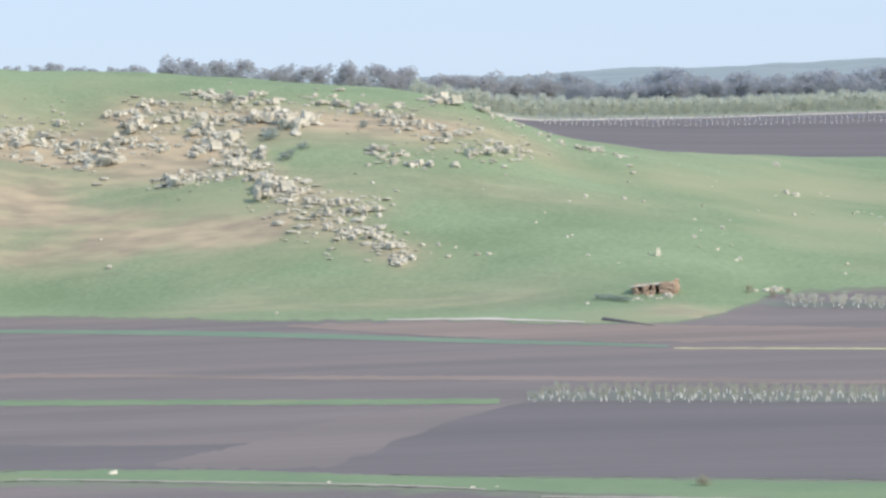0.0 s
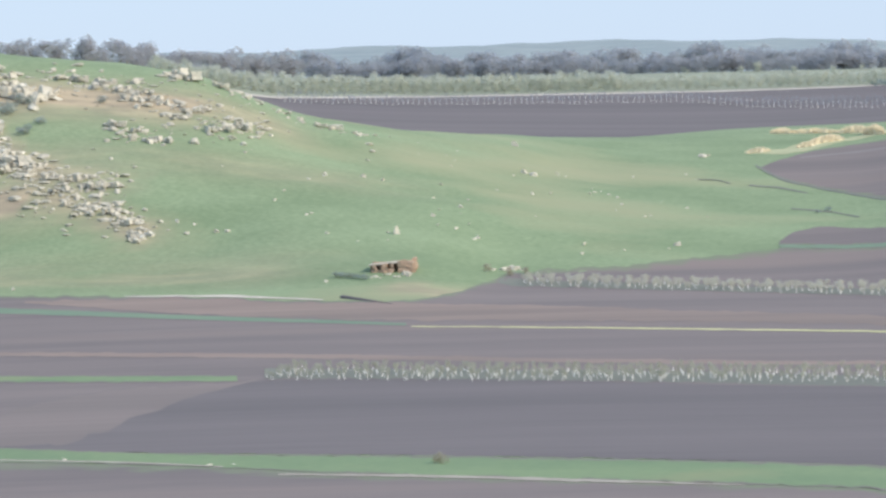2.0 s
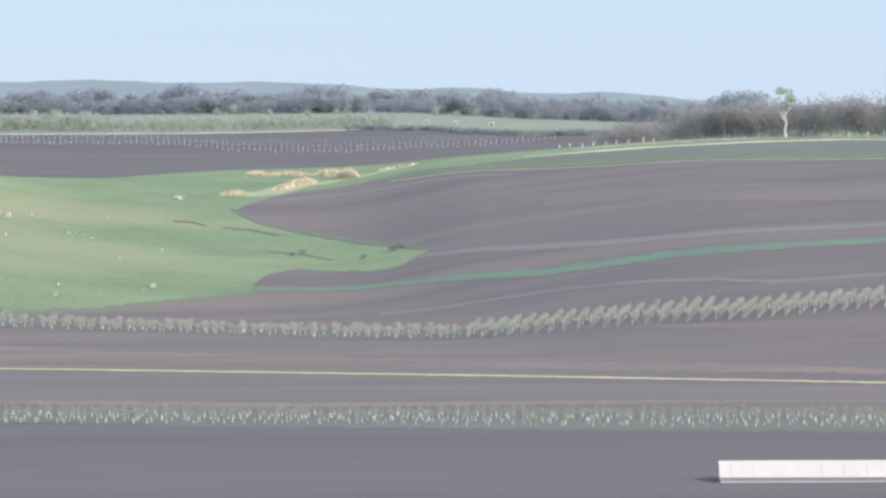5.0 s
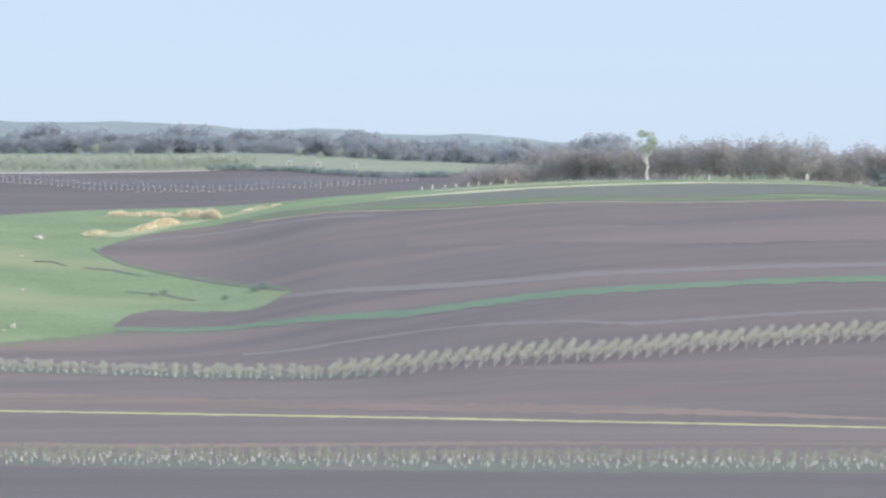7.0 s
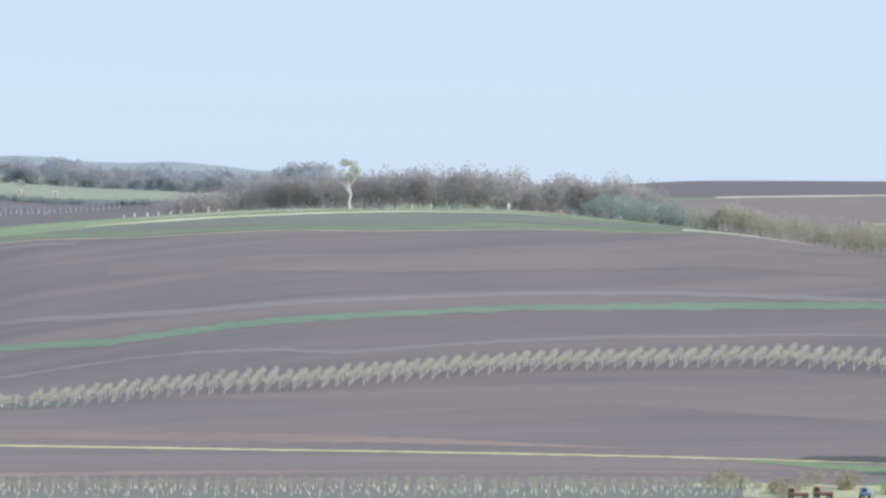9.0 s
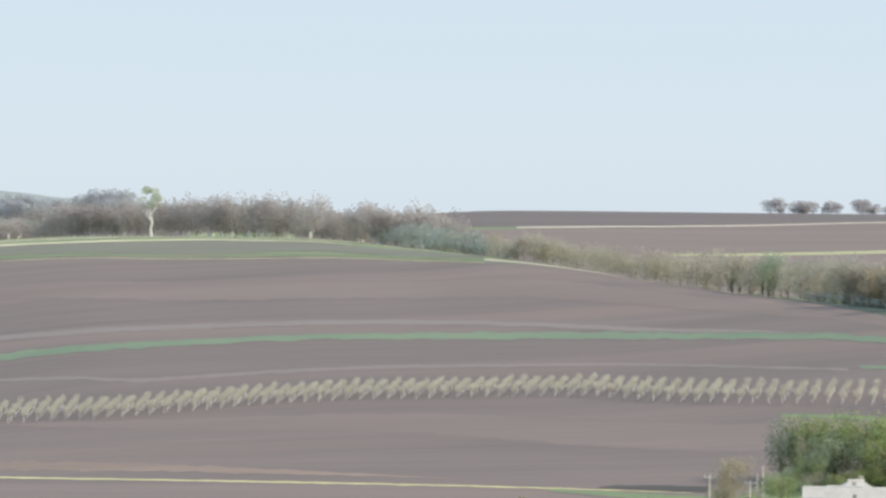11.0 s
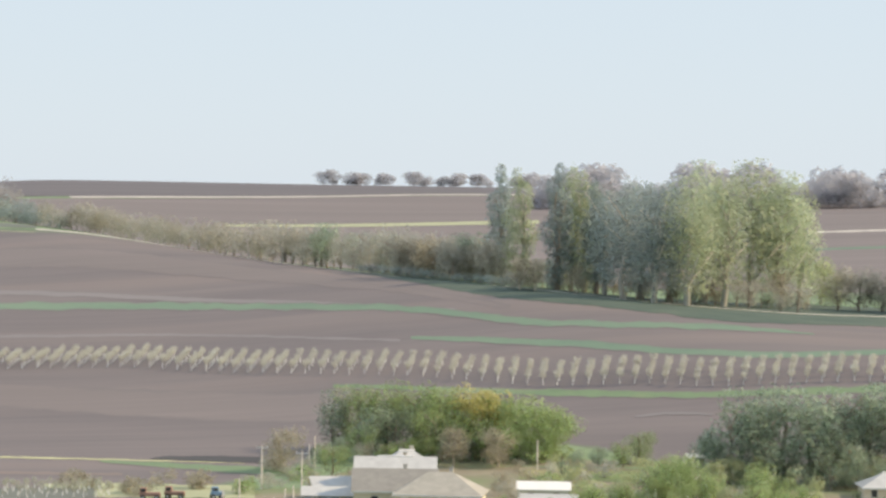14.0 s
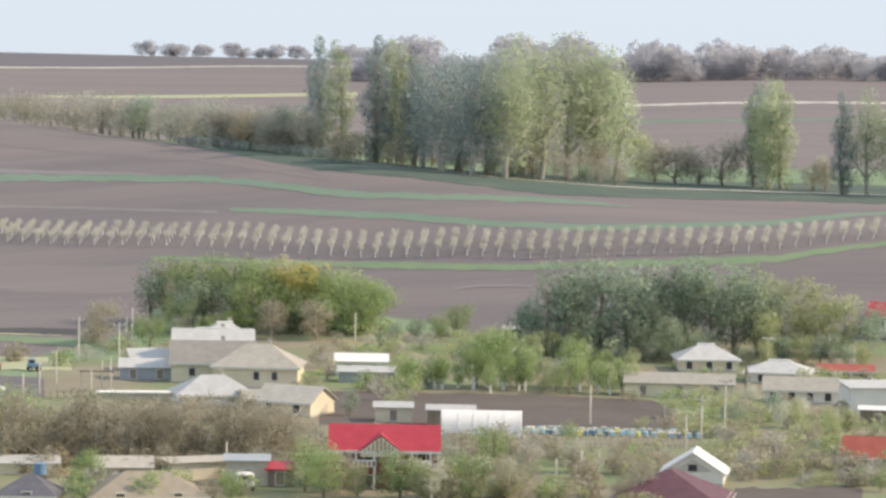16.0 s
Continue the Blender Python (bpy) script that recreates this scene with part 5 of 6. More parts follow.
for a0, a1, d0, d1, n, hh in ((-7.42, -7.0, 1088, 1084, 420, 1.6), (-7.1, -6.2, 1084, 1078, 520, 1.5), (-6.2, -5.6, 1076, 1074, 560, 2.2), (-5.75, -5.38, 1064, 1060, 620, 2.9), (-6.75, -6.1, 1038, 1050, 700, 2.1), (-6.95, -6.6, 1030, 1036, 240, 1.3), (-7.85, -7.45, 1018, 1022, 300, 1.3), (-5.0, -4.3, 1082, 1090, 140, 0.8)):
    tufts = [rng.random() for _ in range(15)]
    for i in range(n):
        u = min(1.0, max(0.0, rng.choice(tufts) + rng.gauss(0, 0.1)))
        p = spot(a0 + (a1 - a0) * u, d0 + (d1 - d0) * u + rng.uniform(-3, 3))
        h, t = hh * rng.uniform(0.35, 1.15) * (0.45 + 0.6 * math.sin(math.pi * u)), rng.uniform(0, 3.14)
        w = Vector((math.cos(t), math.sin(t), 0)) * 0.28
        lean = Vector((rng.uniform(-0.4, 0.4), rng.uniform(-0.4, 0.4), h))
        k = len(rv)
        rv += [p - w, p + w, p + w * 0.4 + lean, p - w * 0.4 + lean]
        rf.append((k, k + 1, k + 2, k + 3))
tagged(new("dry_reeds", mesh_of("dry_reeds", rv, rf, REED)), "stand of dry straw-coloured reeds in the gully", "reeds", kind="stuff")
# bushes in the gully and on the crags
for k, az, d, h in [("H", -4.6, 866, 2.2), ("H", -4.75, 864, 2.0), ("H", -5.3, 858, 1.5), ("H", -6.4, 880, 1.5), ("H", -6.6, 876, 1.2), ("H", -21.2, 926, 4.0), ("H", -20.9, 932, 3.6), ("H", -20.9, 908, 3.2), ("H", -20.6, 915, 2.6), ("H", -19.5, 930, 2.4), ("H", -17.6, 905, 2.0), ("B", -12.6, 768, 2.4), ("B", -12.2, 765, 2.4), ("B", -11.9, 768, 2.2), ("H", -21.9, 962, 3.0)]:
    tree(k, az, d, h, "scrub on the hill", "among the grass and rocks", wide=1.4)
tree("S", -13.55, 397, 1.6, "scrub by the track", "on the grass strip", wide=1.2)
for i in range(7):
    tree("H", -15.35 + 0.09 * i, 752 - 1.2 * i, 1.3, "scrub by the ruin", "beside the ruined shed", wide=1.6)


# ---- buildings ----
def facing(az, d, turn=0.0, lift=0.0):
    """A pose on the ground whose -y side faces the viewpoint, turned by some degrees."""
    return Matrix.Translation(spot(az, d, lift)) @ Euler((0, 0, radians(turn - az))).to_matrix().to_4x4()


def gable_roof(mat, w, dep, z, rise, over=0.4, thick=0.14, name="roof"):
    """Two slopes with their ridge along x."""
    v, f = [], []
    x, y = w / 2 + over, dep / 2 + over
    drop = rise * over / (dep / 2)
    for s in (-1, 1):
        k = len(v)
        for zz in (0, thick):
            v += [(-x, s * y, z - drop + zz), (x, s * y, z - drop + zz), (x, 0, z + rise + zz), (-x, 0, z + rise + zz)]
        f += [(k, k + 1, k + 2, k + 3), (k + 4, k + 5, k + 6, k + 7), (k, k + 1, k + 5, k + 4), (k + 1, k + 2, k + 6, k + 5), (k + 3, k, k + 4, k + 7)]
    return mesh_of(name, v, f, mat)


def hip_roof(mat, w, dep, z, rise, over=0.45, thick=0.14):
    x, y = w / 2 + over, dep / 2 + over
    r = max(0.4, w / 2 - dep / 2 * 0.9)
    v = [(-x, -y, z - 0.25), (x, -y, z - 0.25), (x, y, z - 0.25), (-x, y, z - 0.25), (-x, -y, z - 0.25 + thick), (x, -y, z - 0.25 + thick), (x, y, z - 0.25 + thick), (-x, y, z - 0.25 + thick), (-r, 0, z + rise), (r, 0, z + rise)]
    f = [(3, 2, 1, 0), (0, 1, 5, 4), (1, 2, 6, 5), (2, 3, 7, 6), (3, 0, 4, 7), (4, 5, 9, 8), (5, 6, 9), (6, 7, 8, 9), (7, 4, 8)]
    return mesh_of("roof", v, f, mat)


def gable_walls(mat, w, dep, h, rise):
    v = [(-w / 2, -dep / 2, -0.5), (w / 2, -dep / 2, -0.5), (w / 2, dep / 2, -0.5), (-w / 2, dep / 2, -0.5), (-w / 2, -dep / 2, h), (w / 2, -dep / 2, h), (w / 2, dep / 2, h), (-w / 2, dep / 2, h), (-w / 2, 0, h + rise - 0.05), (w / 2, 0, h + rise - 0.05)]
    f = [(0, 1, 5, 4), (1, 2, 6, 9, 5), (2, 3, 7, 6), (3, 0, 4, 8, 7)]
    return mesh_of("wall", v, f, mat)


def window_on(ob, x, y, z, w=0.9, h=1.2, door=False):
    """A framed pane on the front wall."""
    fr = box_mesh("window_frame", FRAME, -w / 2 - 0.12, w / 2 + 0.12, -0.05, 0.06, -h / 2 - 0.12, h / 2 + 0.12)
    p = part("door" if door else "window", fr, ob, "", Matrix.Translation((x, y - 0.03, z)))
    part("pane", box_mesh("pane", WOOD if door else GLASS_DARK, -w / 2, w / 2, -0.075, -0.052, -h / 2, h / 2), p)


def house(label, az, d, w, dep, h, rise, roof, wall, turn=0.0, hip=True, windows=2, chimneys=1, group="village houses", category="house", crest=None, name="house"):
    ob = thing(name, label, category, group, facing(az, d, turn))
    if hip:
        part("wall", box_mesh("wall", wall, -w / 2, w / 2, -dep / 2, dep / 2, -0.5, h), ob)
        part("roof", hip_roof(roof, w, dep, h + 0.12, rise), ob)
    else:
        part("wall", gable_walls(wall, w, dep, h, rise), ob)
        part("roof", gable_roof(roof, w, dep, h + 0.02, rise), ob)
    part("plinth", box_mesh("plinth", CONCRETE, -w / 2 - 0.06, w / 2 + 0.06, -dep / 2 - 0.06, dep / 2 + 0.06, -0.5, 0.35), ob)
    for i in range(windows):
        window_on(ob, -w / 2 + w * (i + 0.5) / windows, -dep / 2, h * 0.55)
    eave = h - 0.13 if hip else h + 0.02 - rise * 0.4 / (dep / 2)
    part("fascia", box_mesh("fascia", FRAME, -w / 2 - 0.42, w / 2 + 0.42, -dep / 2 - 0.52, -dep / 2 - 0.46, eave - 0.16, eave + 0.14), ob)
    for i in range(chimneys):
        c = part("chimney", box_mesh("chimney", CONCRETE, -0.3, 0.3, -0.3, 0.3, -1.2, 0.7, bevel=0.04), ob, "", Matrix.Translation((w * (0.12 - 0.3 * i), 0.5, h + rise)))
        part("cap", box_mesh("cap", SLATE, -0.38, 0.38, -0.38, 0.38, 0.7, 0.8), c)
    if crest:
        r = max(0.4, w / 2 - dep / 2 * 0.9)
        part("ridge_cap", box_mesh("ridge_cap", crest, -r - 0.3, r + 0.3, -0.2, 0.2, h + rise - 0.02, h + rise + 0.3, bevel=0.05), ob)
    return ob


def shed(label, az, d, w, dep, h, roof, wall, turn=0.0, slope=0.5, group="village sheds", doors=1):
    """A low outbuilding with a single-pitch roof."""
    ob = thing("shed", label, "shed", group, facing(az, d, turn))
    part("wall", box_mesh("wall", wall, -w / 2, w / 2, -dep / 2, dep / 2, -0.4, h), ob)
    v = [(-w / 2 - 0.3, -dep / 2 - 0.4, h - 0.02), (w / 2 + 0.3, -dep / 2 - 0.4, h - 0.02), (w / 2 + 0.3, dep / 2 + 0.3, h + slope), (-w / 2 - 0.3, dep / 2 + 0.3, h + slope)]
    v += [(x, y, z + 0.12) for x, y, z in v]
    part("roof", mesh_of("roof", v, [(3, 2, 1, 0), (4, 5, 6, 7), (0, 1, 5, 4), (1, 2, 6, 5), (2, 3, 7, 6), (3, 0, 4, 7)], roof), ob)
    for i in range(doors):
        window_on(ob, -w / 2 + w * (i + 0.5) / doors, -dep / 2, min(1.0, h * 0.5), 0.9, min(1.9, h * 0.7), door=True)
    return ob


# the long white barn in the field
barn = thing("barn", "long low white barn with a plain sheet roof", "barn", "", facing(3.8, 416, 5))
L, D, H = 38.5, 6.4, 0.75
part("wall", gable_walls(WHITE, L, D, H, 1.75), barn, "white wall")
part("roof", gable_roof(SHEET, L, D, H, 1.75, over=0.15), barn, "pale sheet roof")
for i in range(13):
    part("seam", box_mesh("seam", SHEET, -0.05, 0.05, -3.5, -0.1, 0.0, 0.05), barn, "", Matrix.Translation((-L / 2 + L * (i + 0.5) / 13, 0, H + 1.75 + 0.14)) @ Euler((math.atan2(1.75, D / 2), 0, 0)).to_matrix().to_4x4())

# the ruined stone shed below the hill
ruin = thing("ruined_shed", "ruined shed of pinkish stone with a flat roof", "ruin", "", facing(-14.3, 754, -8))
RUIN = material("pinkish_rubble_stone", (0.36, 0.25, 0.19), (0.52, 0.40, 0.31), scale=0.9, bump=0.08, fine=5)
for name, dims in (("back_wall", (-5.4, 5.4, 2.2, 2.8, -0.5, 2.2)), ("side_wall", (4.7, 5.4, -1.8, 2.2, -0.5, 3.2)), ("side_wall", (-5.4, -4.7, -1.2, 2.2, -0.5, 1.5)),
                   ("front_wall", (1.2, 4.9, -2.3, -1.5, -0.5, 2.7)), ("pillar", (-4.9, -4.0, -2.4, -1.6, -0.5, 1.6)), ("pillar", (-2.7, -1.3, -2.7, -1.8, -0.5, 1.9)), ("pillar", (-0.6, 0.1, -2.3, -1.7, -0.5, 2.1)), ("sill", (-4.2, 0.2, -2.5, -2.0, -0.5, 0.7))):
    bm = bmesh.new()
    box(bm, *dims)
    bmesh.ops.subdivide_edges(bm, edges=bm.edges[:], cuts=5, use_grid_fill=True)
    for v in bm.verts:
        v.co += Vector((noise.noise(v.co * 1.3), noise.noise(v.co * 1.3 + Vector((9, 0, 0))), 1.6 * noise.noise(v.co * 0.9 + Vector((0, 9, 0))))) * 0.34
    part(name, from_bm(name, bm, RUIN), ruin)
bm = bmesh.new()
box(bm, -5.9, 5.0, -2.3, 3.2, -0.13, 0.13)
bmesh.ops.subdivide_edges(bm, edges=[e for e in bm.edges if abs(e.verts[0].co.x - e.verts[1].co.x) > 5], cuts=9)
for v in bm.verts:
    v.co.z += 2.2 + 0.075 * v.co.x - 0.016 * v.co.x ** 2 * (1 if v.co.x > 0 else 0.2) + 0.1 * noise.noise(v.co * 0.7)
    v.co.y += 0.35 * noise.noise(v.co * 0.9 + Vector((4, 4, 0)))
part("roof", from_bm("roof", bm, CONCRETE), ruin, "sagging grey roof slab")
for i in range(9):
    put_rock(-14.72 + 0.085 * i, 748 + rng.uniform(-2.5, 1.5), rng.uniform(0.5, 1.1), "fallen stones in front of the ruined shed", "rubble by the ruin")
put_rock(-14.06, 749, 1.9, "pale flat stone lying by the ruined shed", "rubble by the ruin", ROCKS[7])

# village houses
main = house("cream plastered house with a grey hipped roof", 15.78, 469, 12.6, 10, 3.3, 2.9, SLATE, PLASTER, turn=-6, windows=0)
for x in (0.2, 2.9):
    window_on(main, x, -5.0, 2.0, 0.8, 1.2)
house("cream house wing with a dark grey gabled roof", 14.95, 476, 12.4, 9, 3.2, 2.8, SLATE_DARK, PLASTER, turn=0, hip=False, windows=2)
house("house with a pale grey gabled roof behind", 14.95, 491, 12.2, 8, 4.3, 2.3, SLATE_LIGHT, PLASTER_WHITE, turn=0, hip=False, windows=2, crest=WHITE)
house("small house with pale hipped roof trusses", 15.15, 506, 7.5, 6, 4.4, 2.0, SLATE_LIGHT, PLASTER_WHITE, turn=10, windows=1, crest=WHITE)
house("small house with a light grey hipped roof", 14.95, 443, 10.5, 8, 1.7, 2.3, SLATE_LIGHT, PLASTER_WHITE, turn=8, windows=2, chimneys=1)
house("low house with a grey gabled roof", 16.45, 432, 8.5, 7, 2.0, 1.8, SLATE, PLASTER, turn=-28, hip=False, windows=2, chimneys=0)
house("grey roofed outbuilding beside the house", 16.1, 440, 9.5, 6, 1.4, 1.0, SLATE, PLASTER, turn=10, hip=False, windows=1, chimneys=0)
shed("blue-grey shed with a pale sheet roof", 13.75, 478, 8.0, 5, 1.9, SLATE_LIGHT, BLUE_GREY, slope=0.9, doors=2)
shed("farm shed with a light sheet-metal roof", 13.85, 492, 7.0, 5, 2.1, SLATE_LIGHT, PLASTER, turn=6, slope=1.0)
shed("long low wall and shed with a pale top", 13.65, 449, 12.0, 1.0, 0.9, WHITE, CONCRETE, slope=0.1, doors=0)
shed("white plastered shed with a flat pale roof", 17.65, 489, 8.0, 5, 2.2, WHITE, PLASTER_WHITE, slope=0.8, doors=2)
shed("low white shed behind the gardens", 17.75, 478, 8.5, 4, 1.6, SLATE_LIGHT, BLUE_GREY, slope=0.5, doors=1)
red = house("white and brown house with a bright red gabled roof", 18.1, 358, 12.0, 8.0, 5.2, 2.3, RED_ROOF, BRICK, turn=0, hip=False, windows=0, chimneys=0)
red.location.z -= 0.7
part("dormer", gable_walls(PLASTER, 4.6, 4.7, 0.1, 1.8), red, "cream gable dormer", pose(-0.4, -2.5, 4.95, rz=90))
part("dormer_roof", gable_roof(RED_ROOF, 4.4, 4.7, 0.16, 1.8, over=0.2, thick=0.08, name="dormer_roof"), red, "", pose(-0.4, -2.4, 4.95, rz=90))
for i in range(9):
    hh = 1.62 - 0.38 * abs(i - 4)
    part("slat", box_mesh("slat", BRICK, -0.06, 0.06, -4.85, -4.81, 5.1, 5.1 + max(0.12, hh)), red, "brown gable slat", Matrix.Translation((-2.2 + 0.45 * i, 0, 0)))
part("gable_beam", box_mesh("gable_beam", PLASTER_WHITE, -2.9, 2.1, -4.9, -4.8, 4.9, 5.05), red)
for x in (-3.2, 2.6):
    part("balcony", box_mesh("balcony", PLASTER_WHITE, x - 2.3, x + 2.3, -4.9, -4.4, 3.3, 4.1, bevel=0.05), red, "white patterned balcony front")
    for i in range(9):
        part("panel", box_mesh("panel", BRICK, x - 2.1 + 0.5 * i, x - 1.86 + 0.5 * i, -4.94, -4.91, 3.45, 3.95), red)
for i in range(6):
    part("post", box_mesh("post", PLASTER_WHITE, -0.12, 0.12, -4.9, -4.66, 0, 5.0), red, "", Matrix.Translation((-5.3 + 2.1 * i, 0, 0)))
for x in (-4.3, -1.8, 1.6, 4.2):
    window_on(red, x, -4.0, 4.2, 0.9, 1.3)
    window_on(red, x, -4.0, 1.6, 0.9, 1.3)
house("white hip-roofed house below the trees", 23.92, 508, 9.6, 8, 2.0, 2.0, SLATE_LIGHT, PLASTER, turn=8, windows=3, chimneys=0, crest=WHITE)
house("house with a pale grey hipped roof", 25.25, 492, 10.0, 8, 1.8, 1.5, SLATE_LIGHT, PLASTER_WHITE, turn=-4, windows=2, chimneys=0, crest=WHITE)
shed("long low cream building with a grey roof", 23.45, 466, 16.0, 5, 2.0, SLATE, PLASTER, slope=1.1, doors=3)
house("low house with a grey gabled roof and white wall", 25.65, 462, 10.5, 6, 2.1, 1.5, SLATE, PLASTER_WHITE, turn=0, hip=False, windows=4, chimneys=0)
shed("white plastered flat-roofed farm building", 27.0, 444, 9.0, 6, 4.4, SLATE_LIGHT, PLASTER_WHITE, turn=16, slope=0.5, doors=2)
shed("open dark carport beside the white building", 27.05, 434, 5.0, 3, 2.2, WHITE, WOOD, slope=0.2, doors=1)
house("low house with an orange-red roof", 26.45, 500, 8.4, 6, 1.5, 0.75, ORANGE_ROOF, PLASTER_WHITE, turn=0, hip=False, windows=3, chimneys=2)
house("house with a bright red roof behind the trees", 27.3, 552, 9, 8, 3.2, 2.2, RED_ROOF, PLASTER_WHITE, turn=0, hip=False, windows=2, chimneys=0)
house("small house with a red sheet roof and pale wall", 27.2, 384, 9.8, 6, 1.9, 2.0, ORANGE_ROOF, PLASTER_WHITE, turn=-3, hip=False, windows=2, chimneys=0)
gabled = house("white gabled house front with pale eaves", 23.76, 366, 6.0, 7.0, 1.6, 2.2, WHITE, PLASTER_WHITE, turn=86, hip=False, windows=0, chimneys=0)
v = [(-3.03, -2.3, 1.7), (-3.03, 2.3, 1.7), (-3.03, 0, 3.15)]
v += [(x - 0.05, y, z) for x, y, z in v]
part("gable_recess", mesh_of("gable_recess", v, [(0, 1, 2), (3, 4, 5), (0, 1, 4, 3), (1, 2, 5, 4), (2, 0, 3, 5)], CONCRETE), gabled, "grey recessed gable panel")
part("gable_window", box_mesh("gable_window", GLASS_DARK, -3.12, -3.09, -0.5, 0.5, 1.75, 2.5), gabled)
house("house with a broad maroon tiled roof", 23.34, 351, 13.0, 12.5, 0.1, 3.3, MAROON_ROOF, PLASTER_WHITE, turn=84, windows=0, chimneys=0)
house("broad low house with a grey-brown hipped roof", 13.75, 347, 12.5, 9, 0.3, 2.3, TAN_ROOF, PLASTER, turn=6, windows=2, chimneys=0)
shed("long cream wall of a farm building", 14.75, 362, 8.8, 4, 2.1, SLATE, PLASTER, turn=22, slope=0.1, doors=0)
shed("low grey-roofed shed beside the thicket", 13.35, 360, 6.5, 4, 1.6, SLATE, CONCRETE, slope=0.8)
shed("grey metal kiosk building", 15.6, 357, 4.8, 4, 2.9, METAL, CONCRETE, slope=0.2)
shed("shop entrance with a maroon awning", 16.2, 356, 2.8, 3, 2.0, RED_ROOF, WOOD, slope=0.5)
house("small house with a dark slate hipped roof", 11.68, 346, 6.0, 6, 0.4, 1.9, BLUE_ROOF, PLASTER, turn=-8, windows=1, chimneys=0)
shed("pale flat-roofed shed beside the lane", 11.55, 366, 8.0, 4, 1.3, SLATE_LIGHT, PLASTER, slope=0.4)
shed("small pale shed with an open front", 18.25, 424, 5.0, 3.5, 2.0, SLATE_LIGHT, PLASTER, slope=0.4)
shed("small dark shed with a flat roof", 19.3, 420, 6.2, 3.5, 2.2, SLATE_LIGHT, WOOD, slope=0.3)
shed("small canopy roof among the bushes", 20.4, 536, 3.0, 2.5, 2.6, SLATE_LIGHT, WOOD, slope=0.4)
shed("white site cabin beside the field", 10.8, 443, 5.6, 2.6, 1.9, WHITE, WHITE, turn=18, slope=0.1)
shed("long pale cabin beside the field", 9.95, 445, 6.5, 2.6, 1.9, SLATE_LIGHT, METAL, slope=0.1)
shed("small white hut by the tree line", -4.13, 1690, 2.4, 2.4, 2.0, WHITE, WHITE, slope=0.2, group="huts by the tree line")
shed("small white hut by the tree line", -3.6, 1690, 2.4, 2.4, 2.0, WHITE, WHITE, slope=0.2, group="huts by the tree line")
shed("small white hut by the tree line", -2.95, 1690, 2.4, 2.4, 2.0, WHITE, WHITE, slope=0.2, group="huts by the tree line")

# polytunnel with its ribs
tunnel = thing("polytunnel", "pale grey polytunnel with a white end wall", "greenhouse", "", facing(19.86, 411, 0))
v, f = [], []
n = 12
for i in range(n + 1):
    t = math.pi * i / n
    for x in (-5.3, 5.3):
        v.append((x, -2.6 * math.cos(t), 0.8 + 2.3 * math.sin(t)))
for i in range(n):
    f.append((2 * i, 2 * i + 1, 2 * i + 3, 2 * i + 2))
part("cover", mesh_of("cover", v, f, WHITE, smooth=True), tunnel, "pale sheet cover")
for s in (-5.3, 5.3):
    ev = [(s, -2.6 * math.cos(math.pi * i / n), 0.8 + 2.3 * math.sin(math.pi * i / n)) for i in range(n + 1)] + [(s, 2.6, -0.3), (s, -2.6, -0.3)]
    part("end_wall", mesh_of("end_wall", ev, [tuple(range(len(ev)))], WHITE), tunnel)
part("side_wall", box_mesh("side_wall", WHITE, -5.3, 5.3, -2.68, -2.6, -0.3, 0.85), tunnel)
for k in range(6):
    rv2, rf2 = [], []
    for i in range(n):
        a, b = math.pi * i / n, math.pi * (i + 1) / n
        rod(rv2, rf2, (0, -2.63 * math.cos(a), 0.8 + 2.33 * math.sin(a)), (0, -2.63 * math.cos(b), 0.8 + 2.33 * math.sin(b)), 0.05, 0.05, 5)
    part("rib", mesh_of("rib", rv2, rf2, WHITE), tunnel, "", Matrix.Translation((-5.0 + 2.0 * k, 0, 0)))

# garden ground of the village
field("garden_soil", [(16.9, 418), (20, 420), (23.3, 422)], [(16.9, 462), (20, 462), (22.9, 459), (23.3, 445)], SOIL_BROWN, "bare dug garden plot", lift=0.14, category="garden")
field("garden_soil_east", [(24, 392), (27, 388), (30, 388)], [(24, 408), (27, 402), (30, 402)], SOIL_BROWN, "bare brown garden plot", lift=0.14, category="garden")
field("garden_soil_low", [(24.5, 344), (26.8, 344)], [(24.5, 363), (26.8, 366)], SOIL_BROWN, "bare brown garden plot beside the houses", lift=0.16, category="garden", wobble=3)
field("garden_soil_front", [(18, 352), (23, 356), (24.5, 356)], [(18, 372), (20, 396), (23, 400), (24.5, 380)], VILLAGE, "rough brown garden ground", lift=0.12, category="garden", wobble=8)
field("thicket_floor", [(9, 352), (17, 352)], [(9, 398), (12, 402), (15, 412), (17, 402)], VILLAGE, "brown leaf litter below the thicket", lift=0.12, category="ground cover", wobble=6)
field("yard", [(11.8, 448), (14, 450), (17, 450)], [(11.8, 500), (14, 512), (17, 486)], VILLAGE, "trodden farmyard with patches of grass", lift=0.14, category="yard", wobble=4)
field("field_by_village", [(7, 440), (9, 446), (11.9, 450)], [(7, 490), (9, 488), (11.9, 478)], SOIL_DARK, "dark ploughed plot beside the village", lift=0.2)
field("rough_grass", [(8.6, 489), (10, 490), (12.4, 490)], [(8.6, 512), (10, 514), (12.4, 510)], PALE, "rough dry grass along the plot", lift=0.2, wobble=3)
field("bank_dry_grass", [(17.2, 523), (19, 522), (20.6, 520)], [(17.2, 537), (19, 536), (20.6, 534)], DRY, "pale dry grass bank", lift=0.2, wobble=3)


